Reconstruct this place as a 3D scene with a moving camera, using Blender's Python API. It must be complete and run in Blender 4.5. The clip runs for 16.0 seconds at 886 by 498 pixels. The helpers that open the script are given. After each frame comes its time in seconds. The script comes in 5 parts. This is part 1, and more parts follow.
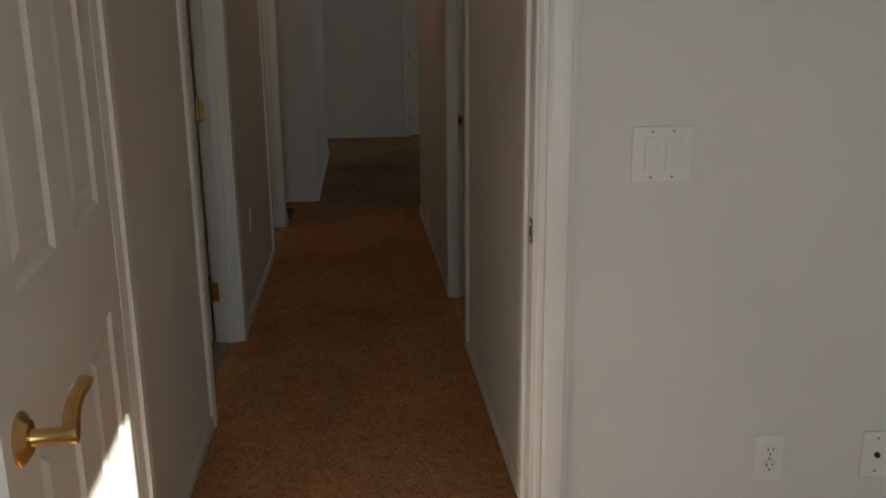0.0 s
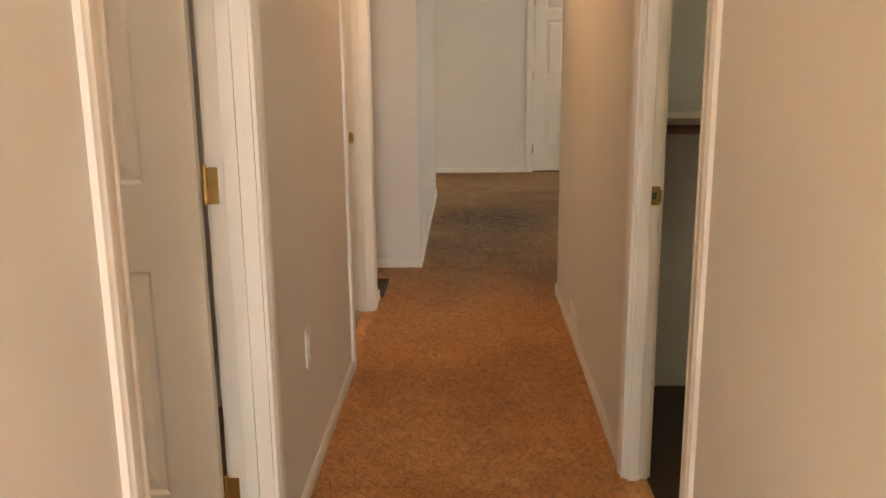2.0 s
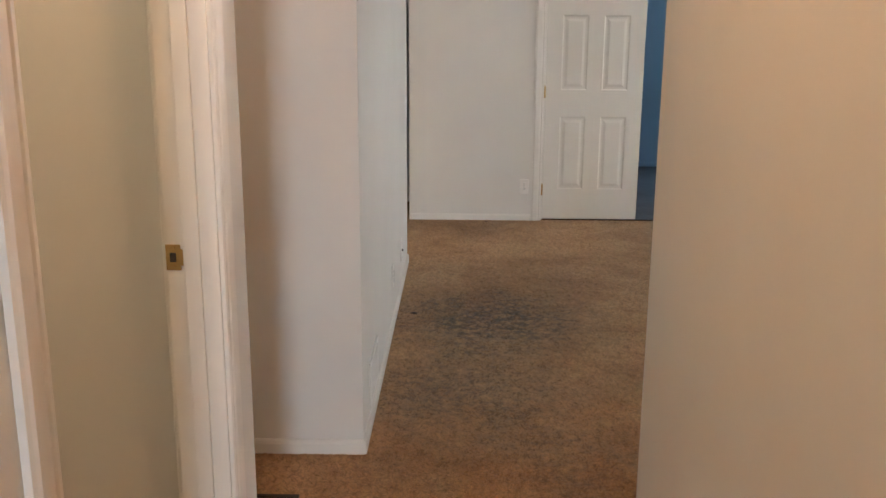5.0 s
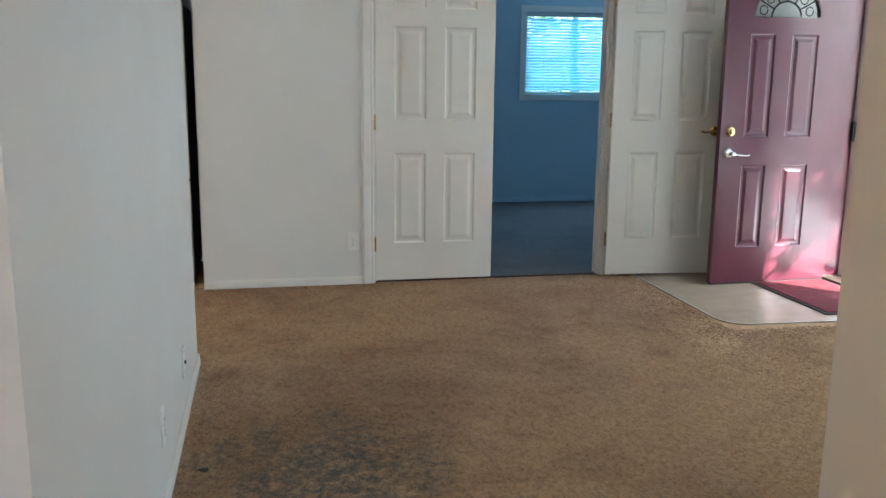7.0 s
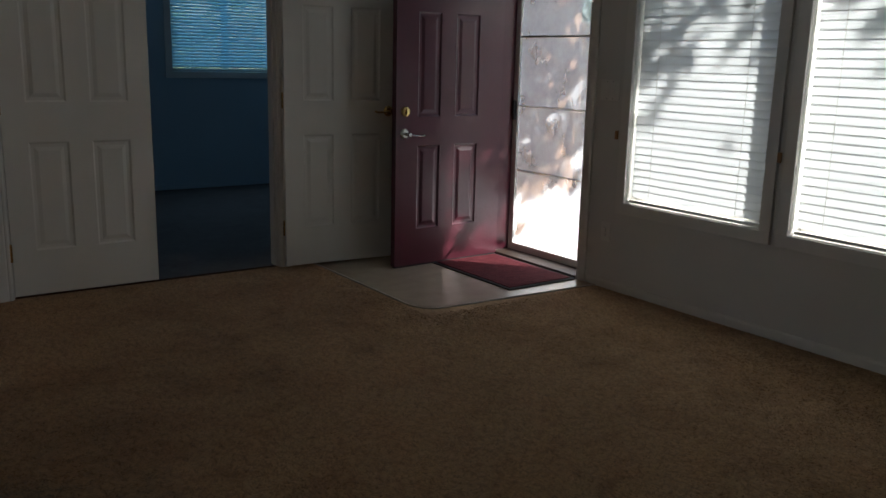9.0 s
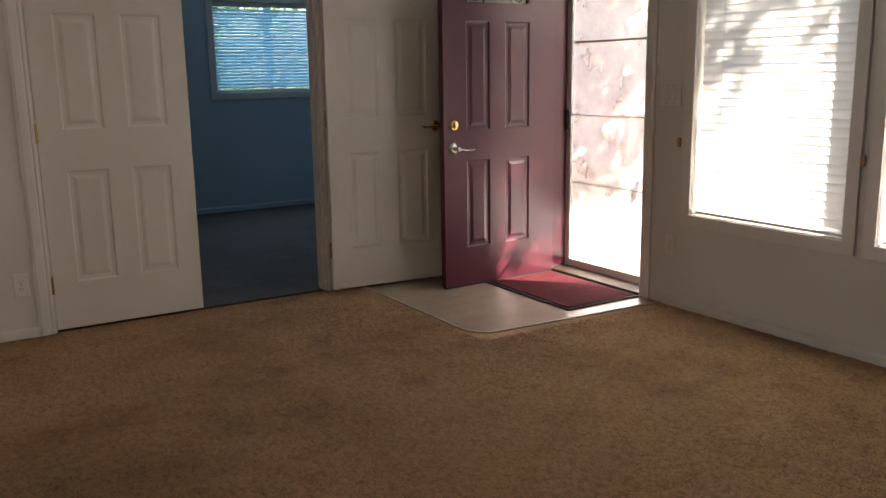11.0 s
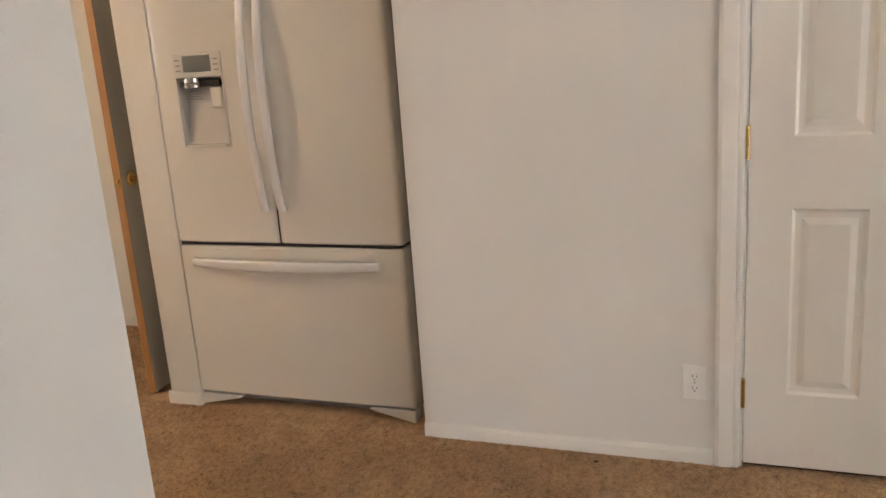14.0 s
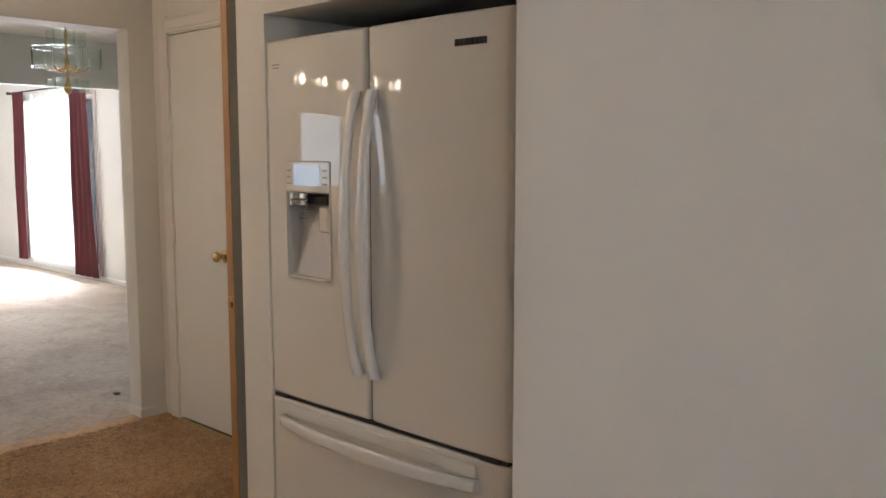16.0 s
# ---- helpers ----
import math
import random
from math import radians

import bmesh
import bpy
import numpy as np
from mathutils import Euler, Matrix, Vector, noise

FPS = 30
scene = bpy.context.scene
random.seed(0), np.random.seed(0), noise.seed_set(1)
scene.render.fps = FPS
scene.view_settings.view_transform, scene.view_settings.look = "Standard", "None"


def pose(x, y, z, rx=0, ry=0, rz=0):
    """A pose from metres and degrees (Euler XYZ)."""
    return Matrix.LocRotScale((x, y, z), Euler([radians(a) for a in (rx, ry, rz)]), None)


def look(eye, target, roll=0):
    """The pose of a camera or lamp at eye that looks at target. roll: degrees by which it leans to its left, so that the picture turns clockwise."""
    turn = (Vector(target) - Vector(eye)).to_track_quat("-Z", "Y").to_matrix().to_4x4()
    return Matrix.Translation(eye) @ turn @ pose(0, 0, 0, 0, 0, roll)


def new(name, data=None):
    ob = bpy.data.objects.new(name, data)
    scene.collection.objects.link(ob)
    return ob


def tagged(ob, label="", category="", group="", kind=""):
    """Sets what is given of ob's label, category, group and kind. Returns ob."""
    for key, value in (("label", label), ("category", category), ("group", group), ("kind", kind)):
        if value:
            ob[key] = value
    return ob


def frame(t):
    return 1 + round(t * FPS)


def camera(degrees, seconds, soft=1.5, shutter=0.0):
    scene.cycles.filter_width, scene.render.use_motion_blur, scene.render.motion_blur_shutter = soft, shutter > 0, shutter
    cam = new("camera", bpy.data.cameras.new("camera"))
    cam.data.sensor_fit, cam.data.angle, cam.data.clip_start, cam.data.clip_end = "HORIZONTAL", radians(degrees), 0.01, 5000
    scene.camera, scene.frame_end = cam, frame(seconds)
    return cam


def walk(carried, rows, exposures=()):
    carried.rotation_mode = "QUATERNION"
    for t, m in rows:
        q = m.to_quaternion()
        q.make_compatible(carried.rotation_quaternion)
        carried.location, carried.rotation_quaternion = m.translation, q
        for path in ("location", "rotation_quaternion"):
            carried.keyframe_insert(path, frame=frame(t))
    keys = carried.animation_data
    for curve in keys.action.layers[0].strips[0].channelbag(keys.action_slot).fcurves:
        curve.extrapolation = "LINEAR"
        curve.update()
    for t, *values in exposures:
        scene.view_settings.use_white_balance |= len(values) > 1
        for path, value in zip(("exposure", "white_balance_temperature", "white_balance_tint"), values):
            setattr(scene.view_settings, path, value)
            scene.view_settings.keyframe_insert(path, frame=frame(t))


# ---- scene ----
cam = camera(54.5, 16.0)
PATH = [
    (0, (0.096, 0.784, 1.362), (0.28, 2.713, 0.865), -0.6),
    (0.5, (0.105, 1.228, 1.361), (0.132, 3.162, 0.852), -1.0),
    (1, (0.116, 1.666, 1.353), (0.074, 3.604, 0.861), -0.8),
    (1.5, (0.089, 2.092, 1.356), (0.034, 4.032, 0.871), -0.6),
    (2, (0.042, 2.515, 1.353), (-0.017, 4.461, 0.897), -0.6),
    (2.5, (0.048, 2.936, 1.363), (-0.008, 4.882, 0.907), -0.2),
    (3, (0.032, 3.364, 1.357), (-0.003, 5.313, 0.906), -0.1),
    (3.5, (0.034, 3.838, 1.341), (0.003, 5.784, 0.883), 0.3),
    (4, (0.031, 4.268, 1.341), (-0.001, 6.216, 0.887), 0.4),
    (6.5, (0.058, 6.227, 1.353), (0.143, 8.18, 0.93), -0.1),
    (7, (0.071, 6.581, 1.317), (0.47, 8.501, 0.926), 0.6),
    (7.5, (0.138, 6.829, 1.297), (0.806, 8.671, 0.894), 1.3),
    (8, (0.099, 6.955, 1.306), (1.051, 8.664, 0.895), 2.1),
    (8.5, (0.047, 7.02, 1.313), (1.149, 8.634, 0.887), 1.7),
    (8.7, (0.042, 7.032, 1.317), (1.165, 8.63, 0.888), 1.7),
    (10.8, (0.111, 7.162, 1.303), (1.235, 8.769, 0.909), -0.4),
    (11, (0.184, 7.257, 1.302), (1.219, 8.922, 0.902), -0.9),
    (11.5, (0.312, 7.576, 1.306), (1.021, 9.399, 0.893), -2.1),
    (12, (0.416, 7.947, 1.321), (0.874, 9.846, 0.892), -2.7),
    (12.5, (0.559, 8.303, 1.335), (0.684, 10.248, 0.889), -2.9),
    (13, (0.646, 8.668, 1.323), (0.524, 10.616, 0.884), -3.2),
    (13.5, (0.719, 9.032, 1.375), (0.365, 10.942, 0.901), -3.1),
    (14, (0.774, 9.381, 1.426), (0.094, 11.193, 0.922), -4.1),
    (14.5, (0.816, 9.707, 1.39), (-0.03, 11.454, 0.906), -3.6),
    (15, (0.855, 10.025, 1.395), (-0.187, 11.69, 1.022), -2.2),
    (15.5, (0.89, 10.295, 1.41), (-0.341, 11.852, 1.165), -0.7),
    (16, (0.839, 10.533, 1.409), (-0.522, 11.983, 1.192), 0.0),
]
EXPOSURES = [(0, 1.65, 6250, 6), (0.5, 3.05, 6800, 9), (1, 3.75, 8000, 15), (1.5, 4.15, 9000, 14), (2, 4.4, 7900, 16), (2.5, 4.7, 7200, 17), (3, 4.7, 6900, 16), (4.2, 4.65, 6600, 16), (6.5, 4.6, 5500, 4), (7, 4.58, 5450, 4), (7.5, 4.7, 5450, 3), (8, 3.9, 5550, 4), (8.5, 2.15, 5600, 6), (8.7, 1.9, 5700, 7), (10.8, 3.1, 7000, 19), (11, 3.35, 7100, 20), (11.5, 4.65, 7200, 18), (12.5, 4.85, 6950, 16), (14.5, 4.75, 6550, 15), (15, 4.68, 6400, 14), (15.5, 4.45, 6250, 13), (16, 4.15, 6150, 13)]
walk(cam, [(t, look(eye, target, roll)) for t, eye, target, roll in PATH], EXPOSURES)

# ---- world, sun, lamps ----
SUN_EL, SUN_DIR = radians(31), Vector((-0.66, 0.75, 0)).normalized()
world = bpy.data.worlds.new("sky")
scene.world = world
world.use_nodes = True
wn = world.node_tree.nodes
sky = wn.new("ShaderNodeTexSky")
sky.sky_type, sky.sun_disc, sky.sun_elevation = "NISHITA", False, SUN_EL
sky.sun_rotation = math.atan2(-SUN_DIR.x, -SUN_DIR.y)
world.node_tree.links.new(sky.outputs[0], wn["Background"].inputs[0])
wn["Background"].inputs[1].default_value = 0.06


def lamp(name, kind, energy, colour, matrix, **extra):
    data = bpy.data.lights.new(name, kind)
    data.energy, data.color = energy, colour
    for key, value in extra.items():
        if key == "size":
            data.size = value
        elif key == "size_y":
            data.shape, data.size_y = "RECTANGLE", value
        elif key == "angle":
            data.angle = value
        elif key == "soft":
            data.shadow_soft_size = value
    ob = new(name, data)
    ob.matrix_world = matrix
    return ob


sun_to = SUN_DIR * math.cos(SUN_EL) + Vector((0, 0, -math.sin(SUN_EL)))
lamp("sun", "SUN", 5.0, (1.0, 0.93, 0.82), look((12, -6, 9), Vector((12, -6, 9)) + sun_to), angle=radians(0.5))
COOL, WARM = (0.80, 0.90, 1.0), (1.0, 0.62, 0.32)
# sky light in the window and door openings
lamp("living_window_light", "AREA", 0.16, COOL, look((3.828, 10.0, 1.28), (0, 10.0, 1.28)), size=0.82, size_y=1.4)
lamp("living_window_light", "AREA", 0.16, COOL, look((3.828, 8.945, 1.28), (0, 8.945, 1.28)), size=0.82, size_y=1.4)
lamp("living_window_light", "AREA", 0.36, (0.74, 0.87, 1.0), look((3.70, 9.47, 1.28), (0, 9.47, 1.28)), size=1.9, size_y=1.45)
lamp("entry_light", "AREA", 0.27, COOL, look((3.86, 11.25, 1.1), (0, 11.25, 1.1)), size=0.8, size_y=1.9)
lamp("den_window_light", "AREA", 0.42, (0.26, 0.69, 1.0), look((3.36, 15.562, 1.575), (3.36, 13.0, 1.575)), size=1.05, size_y=0.76)
lamp("den_window_light", "AREA", 1.0, (0.56, 0.78, 1.0), look((3.36, 15.46, 1.575), (3.36, 13.0, 1.575)), size=1.05, size_y=0.8)
lamp("bedroom_window_light", "AREA", 10.0, (0.76, 0.89, 1.0), look((0.3, -2.50, 1.25), (0.3, 0, 1.25)), size=1.1, size_y=1.5)
lamp("bedroom_window_light", "AREA", 0.6, COOL, look((1.42, -0.17, 1.8), (-1, -0.17, 1.8)), size=1.1, size_y=1.15)
lamp("kitchen_window_light", "AREA", 0.18, COOL, look((-3.50, 10.04, 1.44), (0, 10.04, 1.44)), size=0.62, size_y=0.46)
lamp("family_window_light", "AREA", 3.27, (0.93, 0.97, 1.0), look((-9.5, 14.94, 1.1), (-9.5, 12.0, 1.1)), size=1.8, size_y=1.9)
lamp("family_window_light", "AREA", 18.0, (0.95, 0.97, 1.0), look((-9.5, 14.72, 1.1), (-9.5, 12.0, 1.1)), size=1.8, size_y=1.9)
# lamps on the ceilings, all of them out of view
lamp("hall_lamp_light", "POINT", 0.60, (1.0, 0.57, 0.29), Matrix.Translation((0.04, 6.3, 2.2)), soft=0.09)
# second lamp is assumed, to brighten the near hallway walls
lamp("hall_lamp_light", "POINT", 0.27, (1.0, 0.66, 0.38), Matrix.Translation((0.04, 3.55, 2.2)), soft=0.09)
# source of the bathroom's light is unknown; a ceiling lamp is assumed
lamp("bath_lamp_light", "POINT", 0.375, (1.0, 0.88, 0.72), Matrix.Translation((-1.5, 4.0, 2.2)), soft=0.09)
lamp("laundry_lamp_light", "POINT", 0.5, (1.0, 0.78, 0.5), Matrix.Translation((-1.4, 6.35, 2.2)), soft=0.09)
# added for the greenish light in the closet, whose source is unknown
lamp("closet_fill_light", "POINT", 0.17, (0.90, 1.0, 0.80), Matrix.Translation((1.3, 4.5, 2.2)), soft=0.06)
# added to brighten the kitchen wall and its closet door
lamp("kitchen_fill_light", "POINT", 1.5, (1.0, 0.72, 0.43), Matrix.Translation((-2.6, 10.75, 2.2)), soft=0.12)


# ---- materials ----
def material(name, colour, rough=0.6, metal=0.0, second=None, scale=6.0, mix=0.5, bump=0.0, bump_scale=60.0, bump_dist=0.002, detail=6.0, wear=None, wear_scale=1.2, wear_lo=0.5, wear_hi=0.7, coat=0.0, stretch=(1, 1, 1), spec=0.5):
    """A surface with variation at a fine and a broad scale, and a fine relief."""
    m = bpy.data.materials.new(name)
    m.use_nodes = True
    n, l = m.node_tree.nodes, m.node_tree.links
    b = n["Principled BSDF"]
    b.inputs["Roughness"].default_value, b.inputs["Metallic"].default_value = rough, metal
    b.inputs["Specular IOR Level"].default_value = spec
    b.inputs["Coat Weight"].default_value = coat
    b.inputs["Coat Roughness"].default_value = 0.08
    tc, mp = n.new("ShaderNodeTexCoord"), n.new("ShaderNodeMapping")
    mp.inputs["Scale"].default_value = stretch
    l.new(tc.outputs["Object"], mp.inputs[0])

    def noise_tex(sc, det=detail):
        t = n.new("ShaderNodeTexNoise")
        t.inputs["Scale"].default_value, t.inputs["Detail"].default_value = sc, det
        l.new(mp.outputs[0], t.inputs["Vector"])
        return t

    def blend(a, c, fac):
        x = n.new("ShaderNodeMix")
        x.data_type = "RGBA"
        for socket, value in ((x.inputs["Factor"], fac), (x.inputs["A"], a), (x.inputs["B"], c)):
            if isinstance(value, bpy.types.NodeSocket):
                l.new(value, socket)
            else:
                socket.default_value = (*value, 1) if isinstance(value, tuple) else value
        return x.outputs["Result"]

    def ramp(socket, lo, hi, top=1.0):
        r = n.new("ShaderNodeMapRange")
        r.inputs["From Min"].default_value, r.inputs["From Max"].default_value, r.inputs["To Max"].default_value = lo, hi, top
        l.new(socket, r.inputs["Value"])
        return r.outputs["Result"]

    col = colour
    if second:
        col = blend(col, second, ramp(noise_tex(scale).outputs["Fac"], 0.5 - mix / 2, 0.5 + mix / 2))
    if wear:
        col = blend(col, wear, ramp(noise_tex(wear_scale, 4).outputs["Fac"], wear_lo, wear_hi, 0.85))
    if isinstance(col, tuple):
        b.inputs["Base Color"].default_value = (*col, 1)
    else:
        l.new(col, b.inputs["Base Color"])
    if bump:
        bn = n.new("ShaderNodeBump")
        bn.inputs["Strength"].default_value, bn.inputs["Distance"].default_value = bump, bump_dist
        l.new(noise_tex(bump_scale, 3).outputs["Fac"], bn.inputs["Height"])
        l.new(bn.outputs[0], b.inputs["Normal"])
    return m


PAINT = material("wall_paint", (0.70, 0.685, 0.65), 0.7, second=(0.655, 0.64, 0.60), scale=2.2, mix=0.6, bump=0.25, bump_scale=120, bump_dist=0.0012)
BLUE = material("blue_wall_paint", (0.44, 0.555, 0.63), 0.65, second=(0.41, 0.525, 0.60), scale=2.0, bump=0.25, bump_scale=120, bump_dist=0.0012)
CEIL = material("ceiling_paint", (0.78, 0.77, 0.74), 0.9, bump=0.5, bump_scale=160, bump_dist=0.003)
TRIM = material("trim_paint", (0.74, 0.72, 0.68), 0.38, second=(0.70, 0.68, 0.63), scale=5, bump=0.06, bump_scale=30)
DOORW = material("door_paint", (0.74, 0.725, 0.68), 0.42, second=(0.71, 0.69, 0.64), scale=4, bump=0.08, bump_scale=220, bump_dist=0.0006, stretch=(1, 1, 0.12))
MAROON = material("maroon_paint", (0.082, 0.013, 0.024), 0.33, second=(0.066, 0.010, 0.019), scale=5, bump=0.06, bump_scale=160, bump_dist=0.0006)


def carpet(name, base, pale, soiled, broad=0.9, stains=(), soil_from=None):
    """Shag pile: speckled tufts, traffic wear at a broad scale, stains (x, y, radius, strength), and soiling beyond a line in y."""
    m = bpy.data.materials.new(name)
    m.use_nodes = True
    n, l = m.node_tree.nodes, m.node_tree.links
    b = n["Principled BSDF"]
    b.inputs["Roughness"].default_value, b.inputs["Specular IOR Level"].default_value = 0.95, 0.08
    b.inputs["Sheen Weight"].default_value, b.inputs["Sheen Roughness"].default_value = 0.15, 0.6
    tc = n.new("ShaderNodeTexCoord")

    def tex(sc, det=6.0, rough=0.6, warp=0.0, stretch=None):
        t = n.new("ShaderNodeTexNoise")
        t.inputs["Scale"].default_value, t.inputs["Detail"].default_value = sc, det
        t.inputs["Roughness"].default_value, t.inputs["Distortion"].default_value = rough, warp
        src = tc.outputs["Object"]
        if stretch:
            mp = n.new("ShaderNodeMapping")
            mp.inputs["Scale"].default_value, mp.inputs["Rotation"].default_value = stretch, (0, 0, 0.5)
            l.new(src, mp.inputs[0])
            src = mp.outputs[0]
        l.new(src, t.inputs["Vector"])
        return t.outputs["Fac"]

    def span(socket, lo, hi, top=1.0):
        r = n.new("ShaderNodeMapRange")
        r.inputs["From Min"].default_value, r.inputs["From Max"].default_value, r.inputs["To Max"].default_value = lo, hi, top
        l.new(socket, r.inputs["Value"])
        return r.outputs["Result"]

    def mixed(a, c, fac, how="MIX"):
        x = n.new("ShaderNodeMix")
        x.data_type, x.blend_type = "RGBA", how
        for socket, value in ((x.inputs["Factor"], fac), (x.inputs["A"], a), (x.inputs["B"], c)):
            if isinstance(value, bpy.types.NodeSocket):
                l.new(value, socket)
            else:
                socket.default_value = (*value, 1) if isinstance(value, tuple) else value
        return x.outputs["Result"]

    def arith(op, a, c):
        x = n.new("ShaderNodeMath")
        x.operation = op
        for socket, value in zip(x.inputs, (a, c)):
            if isinstance(value, bpy.types.NodeSocket):
                l.new(value, socket)
            else:
                socket.default_value = value
        return x.outputs[0]

    tufts = tex(46, 6, 0.7, 0.3, (1.0, 0.55, 1.0))
    clumps = tex(9, 8, 0.74, 0.8)
    col = mixed(base, pale, span(clumps, 0.48, 0.68, 0.7))
    if soil_from:
        sep = n.new("ShaderNodeSeparateXYZ")
        l.new(tc.outputs["Object"], sep.inputs[0])
        line = arith("ADD", sep.outputs["Y"], arith("MULTIPLY", arith("SUBTRACT", tex(1.6, 6, 0.7, 0.5), 0.5), 3.2))
        col = mixed(col, soiled, span(line, soil_from[0], soil_from[1], 0.9))
    # worn, darker ways and blotches
    col = mixed(col, (0.62, 0.55, 0.48), span(tex(broad, 7, 0.72, 0.25), 0.46, 0.62, 0.7), "MULTIPLY")
    col = mixed(col, (0.60, 0.54, 0.48), span(tex(4.5, 7, 0.75, 0.3), 0.52, 0.68, 0.6), "MULTIPLY")
    for x, y, r, strength in stains:
        vm = n.new("ShaderNodeVectorMath")
        vm.operation = "DISTANCE"
        vm.inputs[1].default_value = (x, y, 0)
        l.new(tc.outputs["Object"], vm.inputs[0])
        ragged = arith("ADD", arith("DIVIDE", vm.outputs["Value"], r), arith("MULTIPLY", arith("SUBTRACT", tex(4.5, 7, 0.72), 0.5), 2.4))
        fade = arith("MULTIPLY", arith("SUBTRACT", 1.0, span(ragged, 0.35, 1.2)), strength)
        col = mixed(col, (0.120, 0.102, 0.080), arith("MULTIPLY", fade, span(tex(20, 5, 0.7, 0.4), 0.34, 0.60)))
    # shade in the gaps between tufts, darkened in the colour
    col = mixed(col, (0.36, 0.33, 0.30), span(tufts, 0.49, 0.70, 0.62), "MULTIPLY")
    geo = n.new("ShaderNodeNewGeometry")
    hs = n.new("ShaderNodeHueSaturation")
    l.new(arith("ADD", arith("MULTIPLY", geo.outputs["Random Per Island"], 0.60), 0.78), hs.inputs["Value"])
    l.new(col, hs.inputs["Color"])
    l.new(hs.outputs[0], b.inputs["Base Color"])
    height = arith("ADD", arith("MULTIPLY", tufts, 0.7), arith("MULTIPLY", clumps, 0.9))
    bn = n.new("ShaderNodeBump")
    bn.inputs["Strength"].default_value, bn.inputs["Distance"].default_value = 0.6, 0.012
    l.new(height, bn.inputs["Height"])
    l.new(bn.outputs[0], b.inputs["Normal"])
    return m


CARPET = carpet("carpet", (0.50, 0.240, 0.088), (0.60, 0.335, 0.145), (0.46, 0.307, 0.166), 0.8,
                [(0.22, 9.30, 0.55, 1.0), (0.05, 8.35, 0.45, 0.7), (0.45, 7.75, 0.35, 0.5)], (6.6, 8.3))
CARPETG = carpet("grey_carpet", (0.36, 0.295, 0.23), (0.42, 0.36, 0.30), (0.26, 0.20, 0.14), 0.6)
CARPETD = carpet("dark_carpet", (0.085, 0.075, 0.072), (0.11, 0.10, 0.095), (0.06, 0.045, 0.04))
VINYL = material("vinyl", (0.43, 0.35, 0.255), 0.22, second=(0.36, 0.285, 0.20), scale=9, mix=0.5, bump=0.1, bump_scale=40, wear=(0.34, 0.27, 0.195), wear_scale=4)
BRASS = material("brass", (0.72, 0.50, 0.20), 0.25, 1.0, second=(0.60, 0.40, 0.15), scale=30, bump=0.04, bump_scale=200)
CHROME = material("satin_nickel", (0.62, 0.60, 0.56), 0.25, 1.0, second=(0.5, 0.48, 0.45), scale=20)
BLACK = material("dark_gap", (0.02, 0.02, 0.02), 0.7)
PLASTIC = material("white_plastic", (0.76, 0.75, 0.71), 0.32, second=(0.72, 0.70, 0.66), scale=20)
WOOD = material("birch_edge", (0.45, 0.24, 0.09), 0.5, second=(0.34, 0.17, 0.06), scale=14, bump=0.15, bump_scale=40, stretch=(6, 6, 0.6))
FRIDGE = material("white_enamel", (0.70, 0.685, 0.65), 0.025, second=(0.69, 0.675, 0.64), scale=3, bump=0.003, bump_scale=400, bump_dist=0.0002)
HANDLE = material("pearl_plastic", (0.74, 0.75, 0.76), 0.14, second=(0.71, 0.72, 0.73), scale=9, coat=0.7)
SEAM = material("seam_pile", (0.10, 0.055, 0.03), 1.0, second=(0.06, 0.033, 0.02), scale=40, bump=0.8, bump_scale=150, bump_dist=0.004, spec=0.05)
STRIP = material("tan_strip", (0.50, 0.42, 0.32), 0.4, second=(0.42, 0.35, 0.26), scale=10)
GREYP = material("grey_plastic", (0.33, 0.33, 0.33), 0.4, second=(0.29, 0.29, 0.29), scale=12)
REGISTER = material("brown_register", (0.05, 0.03, 0.018), 0.5, second=(0.035, 0.02, 0.012), scale=20)
MATRED = material("red_mat", (0.15, 0.034, 0.040), 0.95, second=(0.10, 0.020, 0.026), scale=26, mix=0.35, bump=0.8, bump_scale=120, bump_dist=0.006, spec=0.1)
RUBBER = material("mat_edge", (0.03, 0.02, 0.02), 0.8, bump=0.3)
CURTAIN = material("red_curtain", (0.085, 0.006, 0.010), 0.8, second=(0.06, 0.004, 0.007), scale=30, bump=0.2, bump_scale=200, stretch=(1, 1, 0.2))
CONCRETE = material("concrete", (0.42, 0.40, 0.37), 0.9, second=(0.33, 0.31, 0.29), scale=5, bump=0.4, bump_scale=60)
FENCE = material("fence_wood", (0.36, 0.23, 0.15), 0.85, second=(0.24, 0.15, 0.10), scale=7, bump=0.5, bump_scale=30, stretch=(8, 8, 0.5))
BARK = material("bark", (0.12, 0.08, 0.055), 0.9, second=(0.07, 0.045, 0.03), scale=10, bump=0.8, bump_scale=25, bump_dist=0.02)
LEAF = material("leaf", (0.06, 0.12, 0.03), 0.6, second=(0.10, 0.17, 0.05), scale=3)
GRASS = material("lawn", (0.07, 0.12, 0.035), 0.95, second=(0.14, 0.13, 0.06), scale=4, bump=0.8, bump_scale=50)
SIDING = material("siding", (0.74, 0.72, 0.68), 0.8, second=(0.5, 0.47, 0.43), scale=3)


def glass(name, tint=(0.95, 0.98, 0.97), rough=0.0):
    m = bpy.data.materials.new(name)
    m.use_nodes = True
    b = m.node_tree.nodes["Principled BSDF"]
    b.inputs["Base Color"].default_value = (*tint, 1)
    b.inputs["Transmission Weight"].default_value, b.inputs["Roughness"].default_value, b.inputs["IOR"].default_value = 1.0, rough, 1.45
    return m


